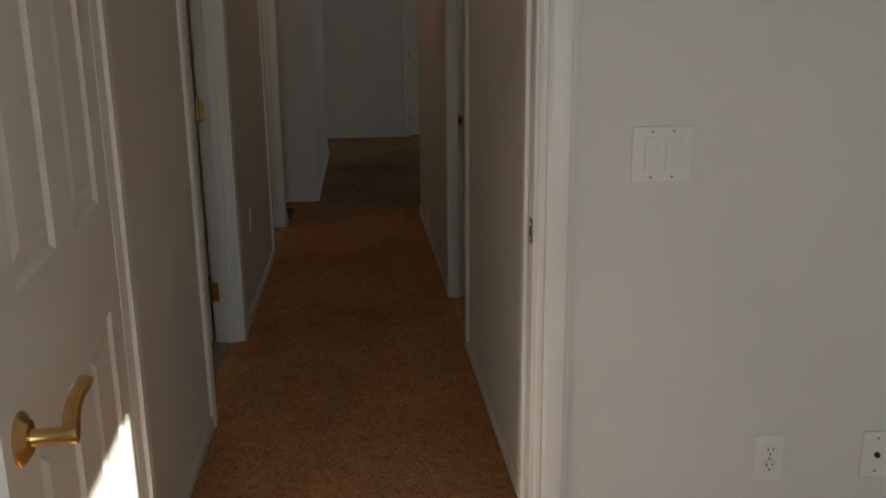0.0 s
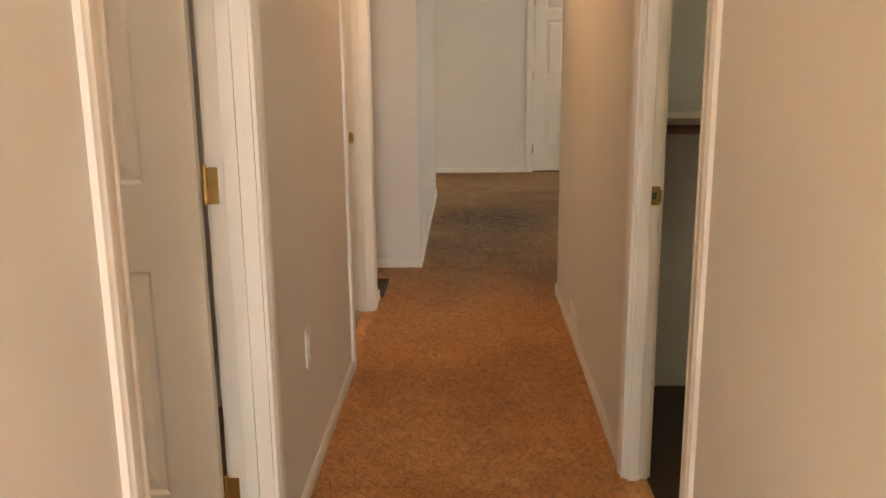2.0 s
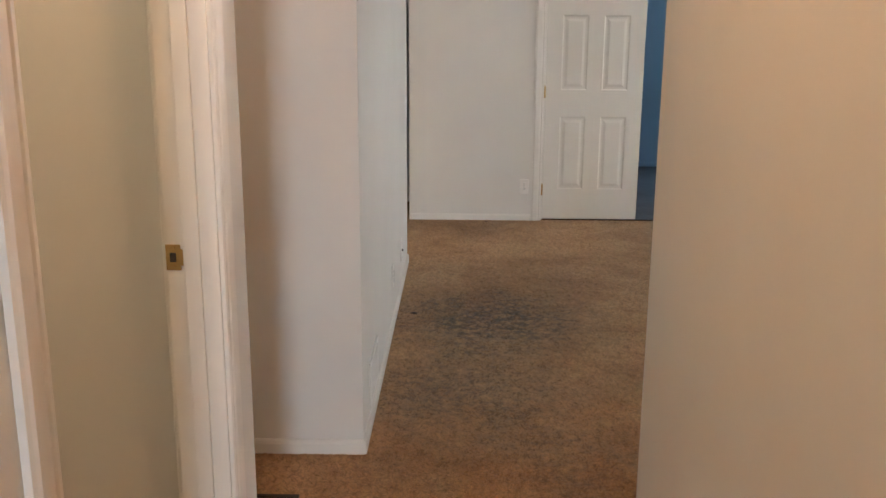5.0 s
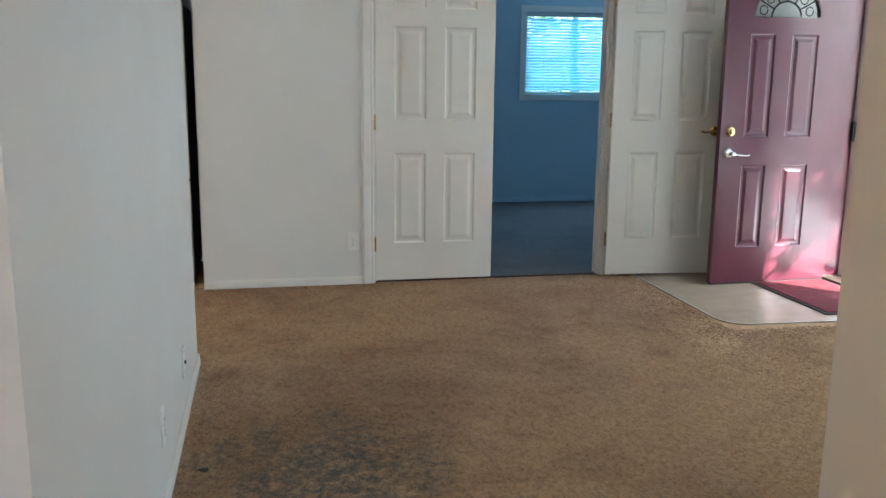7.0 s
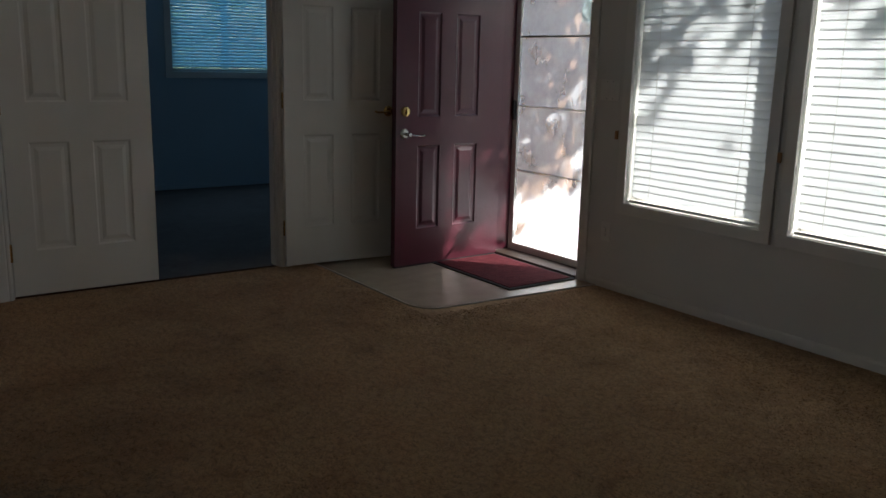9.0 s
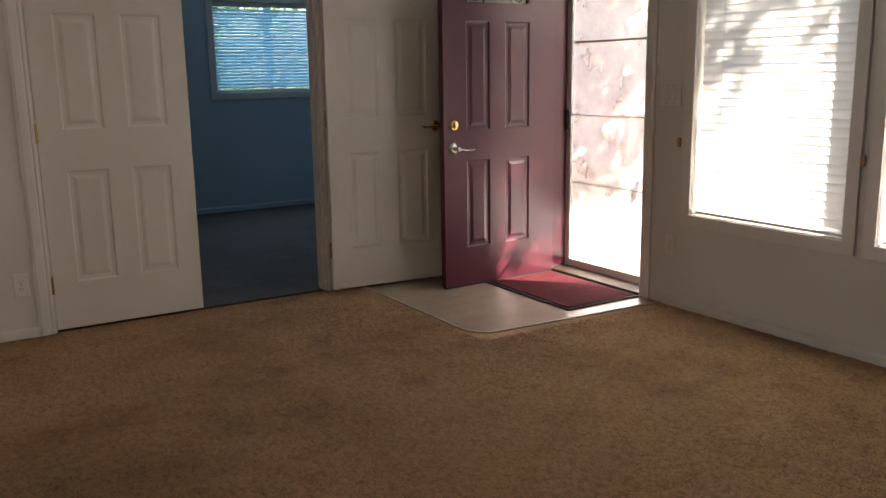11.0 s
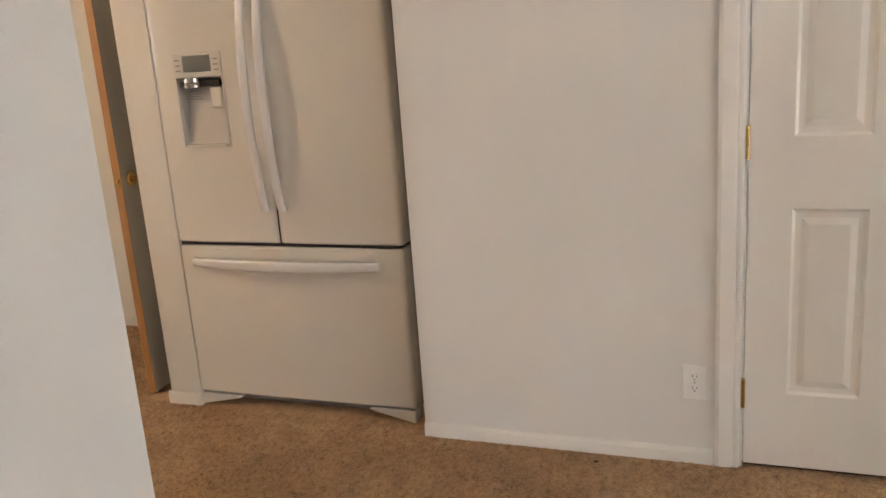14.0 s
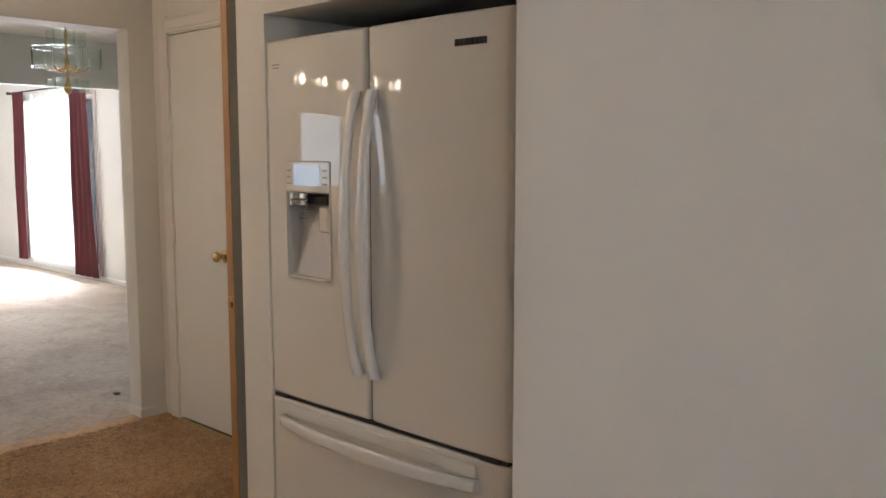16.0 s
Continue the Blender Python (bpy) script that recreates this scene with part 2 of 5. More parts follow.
def dusty_glass(name, dust):
    """Clear pane with a film of dust and smears that catches the sun."""
    m = bpy.data.materials.new(name)
    m.use_nodes = True
    n, l = m.node_tree.nodes, m.node_tree.links
    n.remove(n["Principled BSDF"])
    clear, film, gloss = n.new("ShaderNodeBsdfTransparent"), n.new("ShaderNodeBsdfTranslucent"), n.new("ShaderNodeBsdfGlossy")
    film.inputs["Color"].default_value = (0.86, 0.88, 0.92, 1)
    gloss.inputs["Roughness"].default_value = 0.02
    tc, noise, spread = n.new("ShaderNodeTexCoord"), n.new("ShaderNodeTexNoise"), n.new("ShaderNodeMapRange")
    noise.inputs["Scale"].default_value, noise.inputs["Detail"].default_value, noise.inputs["Roughness"].default_value = 4.0, 6.0, 0.65
    spread.inputs["From Min"].default_value, spread.inputs["From Max"].default_value = 0.3, 0.7
    spread.inputs["To Min"].default_value, spread.inputs["To Max"].default_value = dust * 0.6, dust * 1.4
    l.new(tc.outputs["Object"], noise.inputs["Vector"])
    l.new(noise.outputs["Fac"], spread.inputs["Value"])
    coat, mix = n.new("ShaderNodeMixShader"), n.new("ShaderNodeMixShader")
    coat.inputs[0].default_value = 0.05
    l.new(clear.outputs[0], coat.inputs[1])
    l.new(gloss.outputs[0], coat.inputs[2])
    l.new(spread.outputs["Result"], mix.inputs[0])
    l.new(coat.outputs[0], mix.inputs[1])
    l.new(film.outputs[0], mix.inputs[2])
    l.new(mix.outputs[0], n["Material Output"].inputs["Surface"])
    return m


DUSTY = dusty_glass("dusty_glass", 0.34)


def glow(name, colour, strength):
    m = bpy.data.materials.new(name)
    m.use_nodes = True
    b = m.node_tree.nodes["Principled BSDF"]
    b.inputs["Base Color"].default_value = (*colour, 1)
    b.inputs["Emission Color"].default_value, b.inputs["Emission Strength"].default_value = (*colour, 1), strength
    return m


def cloth(name, colour, through_light):
    """A thin sheet that lets part of the light through."""
    m = bpy.data.materials.new(name)
    m.use_nodes = True
    n, l = m.node_tree.nodes, m.node_tree.links
    b = n["Principled BSDF"]
    b.inputs["Base Color"].default_value, b.inputs["Roughness"].default_value = (*colour, 1), 0.5
    t, mx = n.new("ShaderNodeBsdfTranslucent"), n.new("ShaderNodeMixShader")
    t.inputs[0].default_value = (*colour, 1)
    mx.inputs[0].default_value = through_light
    l.new(b.outputs[0], mx.inputs[1])
    l.new(t.outputs[0], mx.inputs[2])
    l.new(mx.outputs[0], n["Material Output"].inputs[0])
    return m


def thin_glass(name):
    """A window pane: clear, with a little gloss."""
    m = bpy.data.materials.new(name)
    m.use_nodes = True
    n, l = m.node_tree.nodes, m.node_tree.links
    t, g, mx, fr = n.new("ShaderNodeBsdfTransparent"), n.new("ShaderNodeBsdfGlossy"), n.new("ShaderNodeMixShader"), n.new("ShaderNodeFresnel")
    t.inputs[0].default_value = (0.96, 0.98, 0.97, 1)
    g.inputs["Roughness"].default_value = 0.02
    fr.inputs[0].default_value = 1.25
    l.new(fr.outputs[0], mx.inputs[0])
    l.new(t.outputs[0], mx.inputs[1])
    l.new(g.outputs[0], mx.inputs[2])
    l.new(mx.outputs[0], n["Material Output"].inputs[0])
    return m


GLASS = thin_glass("clear_glass")
BULB = glow("bulb", (1.0, 0.84, 0.62), 1.6)
SLAT = cloth("blind_slat", (0.86, 0.87, 0.87), 0.46)
SHEER = cloth("sheer_curtain", (0.85, 0.86, 0.85), 0.6)
# slats tinted blue to stand for the bluish daylight on them
SLATB = cloth("blue_lit_blind_slat", (0.62, 0.78, 0.86), 0.35)


# ---- mesh helpers ----
def add_box(bm, x0, x1, y0, y1, z0, z1, bevel=0.0):
    made = bmesh.ops.create_cube(bm, size=1.0, matrix=Matrix.Translation(((x0 + x1) / 2, (y0 + y1) / 2, (z0 + z1) / 2)) @ Matrix.Diagonal((x1 - x0, y1 - y0, z1 - z0, 1)))
    if bevel:
        edges = list({e for v in made["verts"] for e in v.link_edges})
        bmesh.ops.bevel(bm, geom=edges, offset=bevel, segments=2, affect="EDGES", profile=0.5)


def add_cyl(bm, p, q, r, r2=None, seg=20, caps=True):
    p, q = Vector(p), Vector(q)
    turn = (q - p).to_track_quat("Z", "Y").to_matrix().to_4x4()
    bmesh.ops.create_cone(bm, cap_ends=caps, segments=seg, radius1=r, radius2=r if r2 is None else r2, depth=(q - p).length, matrix=Matrix.Translation((p + q) / 2) @ turn)


def add_lathe(bm, profile, matrix, seg=24):
    """profile: (radius, height) pairs turned about the local z axis."""
    rings = []
    for r, z in profile:
        rings.append([bm.verts.new(matrix @ Vector((r * math.cos(2 * math.pi * k / seg), r * math.sin(2 * math.pi * k / seg), z))) for k in range(seg)])
    for a, b in zip(rings, rings[1:]):
        for k in range(seg):
            bm.faces.new((a[k], a[(k + 1) % seg], b[(k + 1) % seg], b[k]))
    bm.faces.new(list(reversed(rings[0])))
    bm.faces.new(rings[-1])


def add_tube(bm, points, r, seg=10, flat=1.0):
    """A tube along points; flat squeezes it in its second direction."""
    rings = []
    pts = [Vector(p) for p in points]
    for k, p in enumerate(pts):
        way = (pts[min(k + 1, len(pts) - 1)] - pts[max(k - 1, 0)]).normalized()
        side = way.orthogonal().normalized() if abs(way.z) > 0.99 else way.cross(Vector((0, 0, 1))).normalized()
        other = way.cross(side)
        rings.append([bm.verts.new(p + r * (math.cos(2 * math.pi * a / seg) * side + flat * math.sin(2 * math.pi * a / seg) * other)) for a in range(seg)])
    for a, b in zip(rings, rings[1:]):
        for k in range(seg):
            bm.faces.new((a[k], a[(k + 1) % seg], b[(k + 1) % seg], b[k]))
    bm.faces.new(list(reversed(rings[0])))
    bm.faces.new(rings[-1])


def finish(bm, name, mat, smooth=False):
    bmesh.ops.recalc_face_normals(bm, faces=bm.faces)
    me = bpy.data.meshes.new(name)
    bm.to_mesh(me)
    bm.free()
    me.materials.append(mat)
    if smooth:
        for p in me.polygons:
            p.use_smooth = True
        me.set_sharp_from_angle(angle=radians(35))
    return me


def part(name, bm, mat, parent, label="", smooth=False):
    ob = new(name, finish(bm, name, mat, smooth))
    if parent:
        ob.parent = parent
    if label:
        ob["label"] = label
    return ob


def boxes(*items, bevel=0.0):
    bm = bmesh.new()
    for it in items:
        add_box(bm, *it, bevel=bevel)
    return bm


def structure(name, bm, mat, label, category, parent=None):
    ob = part(name, bm, mat, parent)
    return tagged(ob, label, category, kind="structure")


def thing(name, label, category, group="", kind="", at=None):
    ob = new(name)
    ob.empty_display_size = 0.05
    tagged(ob, label, category, group, kind)
    if at is not None:
        ob.matrix_world = at
    return ob


CEILING = 2.44


def wall_x(name, y0, y1, x0, x1, holes, mat, label):
    """A wall that runs along x, with holes of (x0, x1, z0, z1)."""
    items, x = [], x0
    for a, b, lo, hi in sorted(holes):
        items.append((x, a, y0, y1, 0, CEILING))
        if lo > 0:
            items.append((a, b, y0, y1, 0, lo))
        items.append((a, b, y0, y1, hi, CEILING))
        x = b
    items.append((x, x1, y0, y1, 0, CEILING))
    return structure(name, boxes(*items), mat, label, "wall")


def wall_y(name, x0, x1, y0, y1, holes, mat, label):
    """A wall that runs along y, with holes of (y0, y1, z0, z1)."""
    items, y = [], y0
    for a, b, lo, hi in sorted(holes):
        items.append((x0, x1, y, a, 0, CEILING))
        if lo > 0:
            items.append((x0, x1, a, b, 0, lo))
        items.append((x0, x1, a, b, hi, CEILING))
        y = b
    items.append((x0, x1, y, y1, 0, CEILING))
    return structure(name, boxes(*items), mat, label, "wall")


# ---- large structure ----
HL, HR, FAR, ENT, LW = -0.46, 0.54, 12.0, 3.75, -0.262
HT = 0.07  # thickness of the hallway wall by the closet
DH = 2.04
structure("floor", boxes((-3.5, 3.75, -2.6, 12.03, -0.1, 0), (-3.5, -0.22, 12.03, 12.86, -0.1, 0)), CARPET, "worn tan and brown shag carpet with dark stains", "carpet")
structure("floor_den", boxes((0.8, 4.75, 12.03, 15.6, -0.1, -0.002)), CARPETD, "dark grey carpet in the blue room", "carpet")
structure("floor_family", boxes((-13.0, -3.5, 8.0, 15.2, -0.1, -0.001)), CARPETG, "pale grey carpet of the family room", "carpet")
structure("floor_closet", boxes((0.61, 2.0, 3.6, 5.82, -0.05, 0.004)), material("dark_board_floor", (0.065, 0.038, 0.022), 0.5, second=(0.045, 0.026, 0.016), scale=8, bump=0.2, bump_scale=40, stretch=(1, 6, 1)), "dark brown closet floor", "floor")
structure("floor_bath", boxes((-2.4, -0.515, 3.0, 5.6, -0.05, 0.004)), VINYL, "pale beige vinyl bathroom floor", "floor")
structure("floor_laundry", boxes((-2.4, -0.515, 5.72, 7.0, -0.05, 0.004)), VINYL, "pale beige vinyl floor", "floor")
structure("ceiling", boxes((-2.75, 1.6, -2.75, 2.64, CEILING, CEILING + 0.1), (-13.2, 3.89, 2.64, 15.62, CEILING, CEILING + 0.1), (3.89, 4.9, 11.9, 15.62, CEILING, CEILING + 0.1)), CEIL, "white textured ceiling", "ceiling")

wall_x("wall_bedroom", 2.53, 2.64, -2.6, 1.45, [(-0.42, 0.47, 0, DH)], PAINT, "off-white painted wall with a doorway")
wall_y("wall_hall_west", HL - 0.11, HL, 2.64, 7.08, [(3.70, 4.53, 0, DH), (6.05, 6.86, 0, DH)], PAINT, "off-white hallway wall with two doorways")
wall_y("wall_hall_east", HR, HR + HT, 2.64, 7.20, [(4.335, 5.06, 0, DH)], PAINT, "off-white hallway wall with a closet doorway")
wall_x("wall_nook", 7.786, 7.896, -3.44, LW, [], PAINT, "off-white painted wall beside the hallway")
wall_y("wall_living_west", LW - 0.11, LW, 7.896, 10.53, [], PAINT, "off-white half-room wall ending at the kitchen")
wall_x("wall_living_south", 7.07, 7.18, HR + HT, ENT, [], PAINT, "off-white painted wall")
wall_x("wall_far", FAR, FAR + 0.11, -0.324, ENT + 0.14, [(0.74, 2.30, 0, DH)], PAINT, "off-white painted wall with a double doorway")
wall_y("wall_entry", ENT, ENT + 0.14, 7.07, FAR, [(8.50, 9.39, 0.53, 2.02), (9.55, 10.45, 0.53, 2.02), (10.80, 11.68, 0, 2.06)], PAINT, "off-white outer wall with windows and an entry door")
structure("wall_fridge_post", boxes((-1.462, -1.318, 12.06, 12.86, 0, CEILING)), PAINT, "off-white wall end beside the refrigerator", "wall")
structure("wall_fridge_side", boxes((-0.324, -0.22, 12.11, 12.86, 0, CEILING)), PAINT, "off-white wall of the refrigerator niche", "wall")
structure("wall_over_fridge", boxes((-1.318, -0.324, 12.06, 12.80, 1.822, CEILING)), PAINT, "off-white soffit above the refrigerator", "wall")
wall_x("wall_kitchen_north", 12.86, 12.97, -3.44, -0.22, [(-3.295, -2.735, 0, DH)], PAINT, "off-white painted wall with a closet door")
wall_y("wall_kitchen_west", -3.56, -3.44, 7.786, 12.97, [(9.70, 10.38, 1.18, 1.70), (10.75, 12.718, 0, 2.05)], PAINT, "off-white wall with a wide cased opening")
structure("wall_utility_back", boxes((-3.44, -2.7, 13.5, 13.6, 0, CEILING), (-2.7, -2.6, 12.97, 13.6, 0, CEILING)), PAINT, "off-white closet wall", "wall")
# bedroom, bathroom, laundry, closet, den
wall_y("wall_bedroom_east", 1.45, 1.59, -2.6, 2.64, [(-0.75, 0.40, 1.2, 2.42)], PAINT, "off-white bedroom wall with a wide window")
wall_y("wall_bedroom_west", -2.71, -2.6, -2.6, 2.64, [], PAINT, "off-white bedroom wall")
wall_x("wall_bedroom_south", -2.71, -2.6, -2.71, 1.59, [(-0.3, 0.9, 0.45, 2.05)], PAINT, "off-white bedroom wall with a window")
structure("wall_bath_west", boxes((-2.51, -2.4, 2.9, 7.786, 0, CEILING)), PAINT, "off-white wall", "wall")
structure("wall_bath_south", boxes((-2.4, HL - 0.11, 2.9, 3.0, 0, CEILING)), PAINT, "off-white bathroom wall", "wall")
structure("wall_bath_north", boxes((-2.4, HL - 0.11, 5.6, 5.71, 0, CEILING)), PAINT, "off-white partition wall", "wall")
structure("wall_laundry_north", boxes((-2.4, HL - 0.11, 6.97, 7.08, 0, CEILING)), PAINT, "cream painted wall", "wall")
structure("wall_nook_end", boxes((-1.9, -1.8, 7.08, 7.786, 0, CEILING)), PAINT, "off-white wall", "wall")
structure("wall_closet_north", boxes((HR + HT, 2.0, 5.82, 5.92, 0, CEILING)), PAINT, "off-white closet wall", "wall")
structure("wall_closet_south", boxes((HR + HT, 2.0, 3.5, 3.6, 0, CEILING)), PAINT, "off-white closet wall", "wall")
structure("wall_closet_east", boxes((2.0, 2.1, 3.5, 5.92, 0, CEILING)), PAINT, "off-white closet wall", "wall")
wall_x("wall_den_north", 15.5, 15.62, 0.8, 4.86, [(2.79, 3.93, 1.15, 2.0)], BLUE, "blue painted wall with a window")
structure("wall_den_west", boxes((0.69, 0.8, 12.11, 15.62, 0, CEILING)), BLUE, "blue painted wall", "wall")
structure("wall_den_east", boxes((4.75, 4.86, 12.11, 15.5, 0, CEILING)), BLUE, "blue painted wall", "wall")
structure("wall_den_south", boxes((0.7, 0.735, 12.114, 12.13, 0, CEILING), (2.305, 4.75, 12.114, 12.13, 0, CEILING)), BLUE, "blue painted wall face", "wall")
# family room
wall_x("wall_family_north", 14.9, 15.02, -13.0, -3.56, [(-10.45, -8.55, 0.12, 2.08)], PAINT, "white wall with a tall curtained window")
structure("wall_family_header", boxes((-7.12, -7.0, 8.0, 14.9, 2.02, CEILING)), PAINT, "white ceiling beam between rooms", "beam")
structure("wall_family_west", boxes((-13.1, -13.0, 8.0, 15.02, 0, CEILING)), PAINT, "white wall", "wall")
structure("wall_family_south", boxes((-13.0, -3.56, 7.9, 8.0, 0, CEILING)), PAINT, "white wall", "wall")


# ---- trim: casings, jambs, baseboards ----
def casing_bar(bm, length, matrix, width=0.075, thick=0.016):
    """A moulded strip: local x across, local y out of the wall, local z along."""
    prof = [(0, 0), (0, 0.009), (0.006, 0.012), (0.014, 0.012), (0.018, 0.009), (0.026, 0.013), (0.040, 0.015), (0.052, thick), (0.062, thick), (0.068, 0.013), (width, 0.011), (width, 0)]
    low = [bm.verts.new(matrix @ Vector((x, y, 0))) for x, y in prof]
    top = [bm.verts.new(matrix @ Vector((x, y, length))) for x, y in prof]
    for k in range(len(prof)):
        bm.faces.new((low[k], low[(k + 1) % len(prof)], top[(k + 1) % len(prof)], top[k]))
    bm.faces.new(list(reversed(low)))
    bm.faces.new(top)


def frame_matrix(origin, across, out, along):
    m = Matrix((across, out, along)).transposed().to_4x4()
    m.translation = origin
    return m


X, Y, Z = Vector((1, 0, 0)), Vector((0, 1, 0)), Vector((0, 0, 1))


def door_frame(name, axis, a, b, faces, depth0, depth1, top, label, stop=None, mat=None):
    """Jambs, stops and casings of a doorway between a and b along an axis. faces: (plane, outward sign)."""
    mat = mat or TRIM
    root = thing(name, label, "door frame", kind="structure")
    along = X if axis == "x" else Y
    cross = Y if axis == "x" else X

    def jb(n, u0, u1, d0, d1, z0, z1):
        it = (u0, u1, d0, d1, z0, z1) if axis == "x" else (d0, d1, u0, u1, z0, z1)
        part(n, boxes(it, bevel=0.0015), mat, root)

    jb("jamb", a, a + 0.016, depth0, depth1, 0.001, top - 0.018)
    jb("jamb", b - 0.016, b, depth0, depth1, 0.001, top - 0.018)
    jb("head_jamb", a, b, depth0, depth1, top - 0.016, top)
    if stop is not None:
        jb("door_stop", a + 0.0165, a + 0.027, stop, stop + 0.034, 0.001, top - 0.028)
        jb("door_stop", b - 0.027, b - 0.0165, stop, stop + 0.034, 0.001, top - 0.028)
        jb("door_stop", a + 0.0165, b - 0.0165, stop, stop + 0.034, top - 0.027, top - 0.0165)
    for plane, sign in faces:
        for u, way in ((a + 0.008, -1), (b - 0.008, 1)):
            bm = bmesh.new()
            casing_bar(bm, top + 0.075, frame_matrix(along * u + cross * (plane + 0.0005 * sign) + Z * 0.001, along * way, cross * sign, Z))
            part("casing", bm, mat, root)
        bm = bmesh.new()
        casing_bar(bm, b - a - 0.0165, frame_matrix(along * (a + 0.0085) + cross * (plane + 0.0005 * sign) + Z * (top - 0.008), Z, cross * sign, along))
        part("head_casing", bm, mat, root)
    return root


def strike(parent, at, label="worn brass strike plate"):
    """A strike plate with its hole and screws, on the local xz plane, facing -y."""
    bm = boxes((-0.016, 0.016, -0.0015, 0.0, -0.028, 0.028), bevel=0.0006)
    add_box(bm, 0.016, 0.021, -0.003, -0.0005, -0.018, 0.018)
    plate = part("strike_plate", bm, BRASS, parent, label)
    plate.matrix_local = at
    hole = part("latch_hole", boxes((-0.007, 0.006, -0.0024, -0.0016, -0.010, 0.010)), BLACK, plate)
    for z in (-0.021, 0.021):
        bm = bmesh.new()
        add_cyl(bm, (0, -0.0026, z), (0, -0.0014, z), 0.004, seg=10)
        part("screw", bm, BRASS, plate)


frame_bed = door_frame("door_frame_1", "x", -0.42, 0.47, [(2.53, -1), (2.64, 1)], 2.529, 2.641, DH, "white moulded bedroom door frame", stop=2.575)
frame_bath = door_frame("door_frame_2", "y", 3.70, 4.53, [(HL, 1), (HL - 0.11, -1)], HL - 0.111, HL + 0.001, DH, "white moulded bathroom door frame", stop=HL - 0.07)
frame_laundry = door_frame("door_frame_3", "y", 6.05, 6.86, [(HL, 1), (HL - 0.11, -1)], HL - 0.111, HL + 0.001, DH, "white moulded door frame with brass strike", stop=HL - 0.07)
frame_closet = door_frame("door_frame_4", "y", 4.335, 5.06, [(HR, -1), (HR + HT, 1)], HR - 0.001, HR + HT + 0.001, DH, "white moulded closet door frame with brass strike", stop=HR + 0.008)
frame_den = door_frame("door_frame_5", "x", 0.735, 2.305, [(FAR, -1)], FAR - 0.001, FAR + 0.132, DH, "white moulded frame of a double door", stop=FAR + 0.042)
frame_utility = door_frame("door_frame_6", "x", -3.295, -2.735, [(12.86, -1)], 12.859, 12.971, DH, "cream moulded closet door frame")
strike(frame_bed, pose(0.454, 2.548, 0.941, 0, 0, -90))
strike(frame_laundry, pose(HL - 0.095, 6.843, 0.915))
strike(frame_closet, pose(HR + 0.052, 5.043, 0.920))

BASE_PROF = [(0, 0), (0.011, 0), (0.011, 0.038), (0.009, 0.042), (0.009, 0.045), (0.004, 0.052), (0, 0.052)]


def baseboard(runs, label="white painted baseboard", mat=None):
    """runs: start, end and the outward side of the wall, on the floor."""
    for p, q, out in runs:
        p, q, out = Vector((*p, 0.0005)), Vector((*q, 0.0005)), Vector((*out, 0))
        bm = bmesh.new()
        for_end = []
        for e in (p, q):
            for_end.append([bm.verts.new(e + out * (d + 0.0005) + Z * h) for d, h in BASE_PROF])
        n = len(BASE_PROF)
        for k in range(n):
            bm.faces.new((for_end[0][k], for_end[0][(k + 1) % n], for_end[1][(k + 1) % n], for_end[1][k]))
        bm.faces.new(for_end[0])
        bm.faces.new(list(reversed(for_end[1])))
        structure("baseboard", bm, mat or TRIM, label, "baseboard")


baseboard([((0.55, 2.53), (1.45, 2.53), (0, -1)), ((HL, 2.73), (HL, 3.63), (1, 0)), ((HL, 4.60), (HL, 5.98), (1, 0)), ((HL, 6.93), (HL, 7.091), (1, 0)), ((HL + 0.011, 7.08), (-0.9, 7.08), (0, 1)),
           ((HR, 2.73), (HR, 4.265), (-1, 0)), ((HR, 5.13), (HR, 7.211), (-1, 0)), ((HR - 0.011, 7.20), (HR + HT, 7.20), (0, 1)), ((HR + HT, 7.18), (ENT, 7.18), (0, 1)), ((-1.8, 7.786), (LW + 0.011, 7.786), (0, -1)), ((LW, 7.775), (LW, 10.541), (1, 0)),
           ((LW + 0.011, 10.53), (LW - 0.121, 10.53), (0, 1)), ((-0.324, FAR), (0.665, FAR), (0, -1)), ((2.38, FAR), (ENT, FAR), (0, -1)), ((ENT, 7.19), (ENT, 10.72), (-1, 0)), ((-1.473, 12.06), (-1.318, 12.06), (0, -1)), ((-1.462, 12.06), (-1.462, 12.86), (-1, 0)),
           ((-2.66, 12.86), (-1.65, 12.86), (0, -1)), ((-3.44, 12.718), (-3.44, 12.86), (1, 0)), ((-3.56, 12.718), (-3.429, 12.718), (0, -1)), ((-13.0, 14.9), (-3.56, 14.9), (0, -1)),
           ((-2.4, 6.97), (-0.65, 6.97), (0, -1)), ((-13.0, 8.0), (-13.0, 14.9), (1, 0))])
baseboard([((0.8, 15.5), (4.75, 15.5), (0, -1))], "blue painted baseboard of the blue room", BLUE)
structure("carpet_bar", boxes((0.76, 2.28, 12.02, 12.05, 0.0, 0.006), bevel=0.002), SEAM, "brown worn carpet seam at the doorway", "threshold")


# ---- doors ----
def add_raised_panel(bm, x0, x1, z0, z1, y, sign, dip=0.008):
    """A moulded panel on the face at y, whose outside lies towards sign."""
    steps = [(0.0, 0.0), (0.009, dip * 0.9), (0.016, dip), (0.026, dip), (0.046, dip * 0.25)]
    rings = []
    for inset, d in steps:
        yy = y - sign * d
        rings.append([bm.verts.new((x, yy, z)) for x, z in ((x0 + inset, z0 + inset), (x1 - inset, z0 + inset), (x1 - inset, z1 - inset), (x0 + inset, z1 - inset))])
    for a, b in zip(rings, rings[1:]):
        for k in range(4):
            bm.faces.new((a[k], a[(k + 1) % 4], b[(k + 1) % 4], b[k]))
    bm.faces.new(rings[-1])


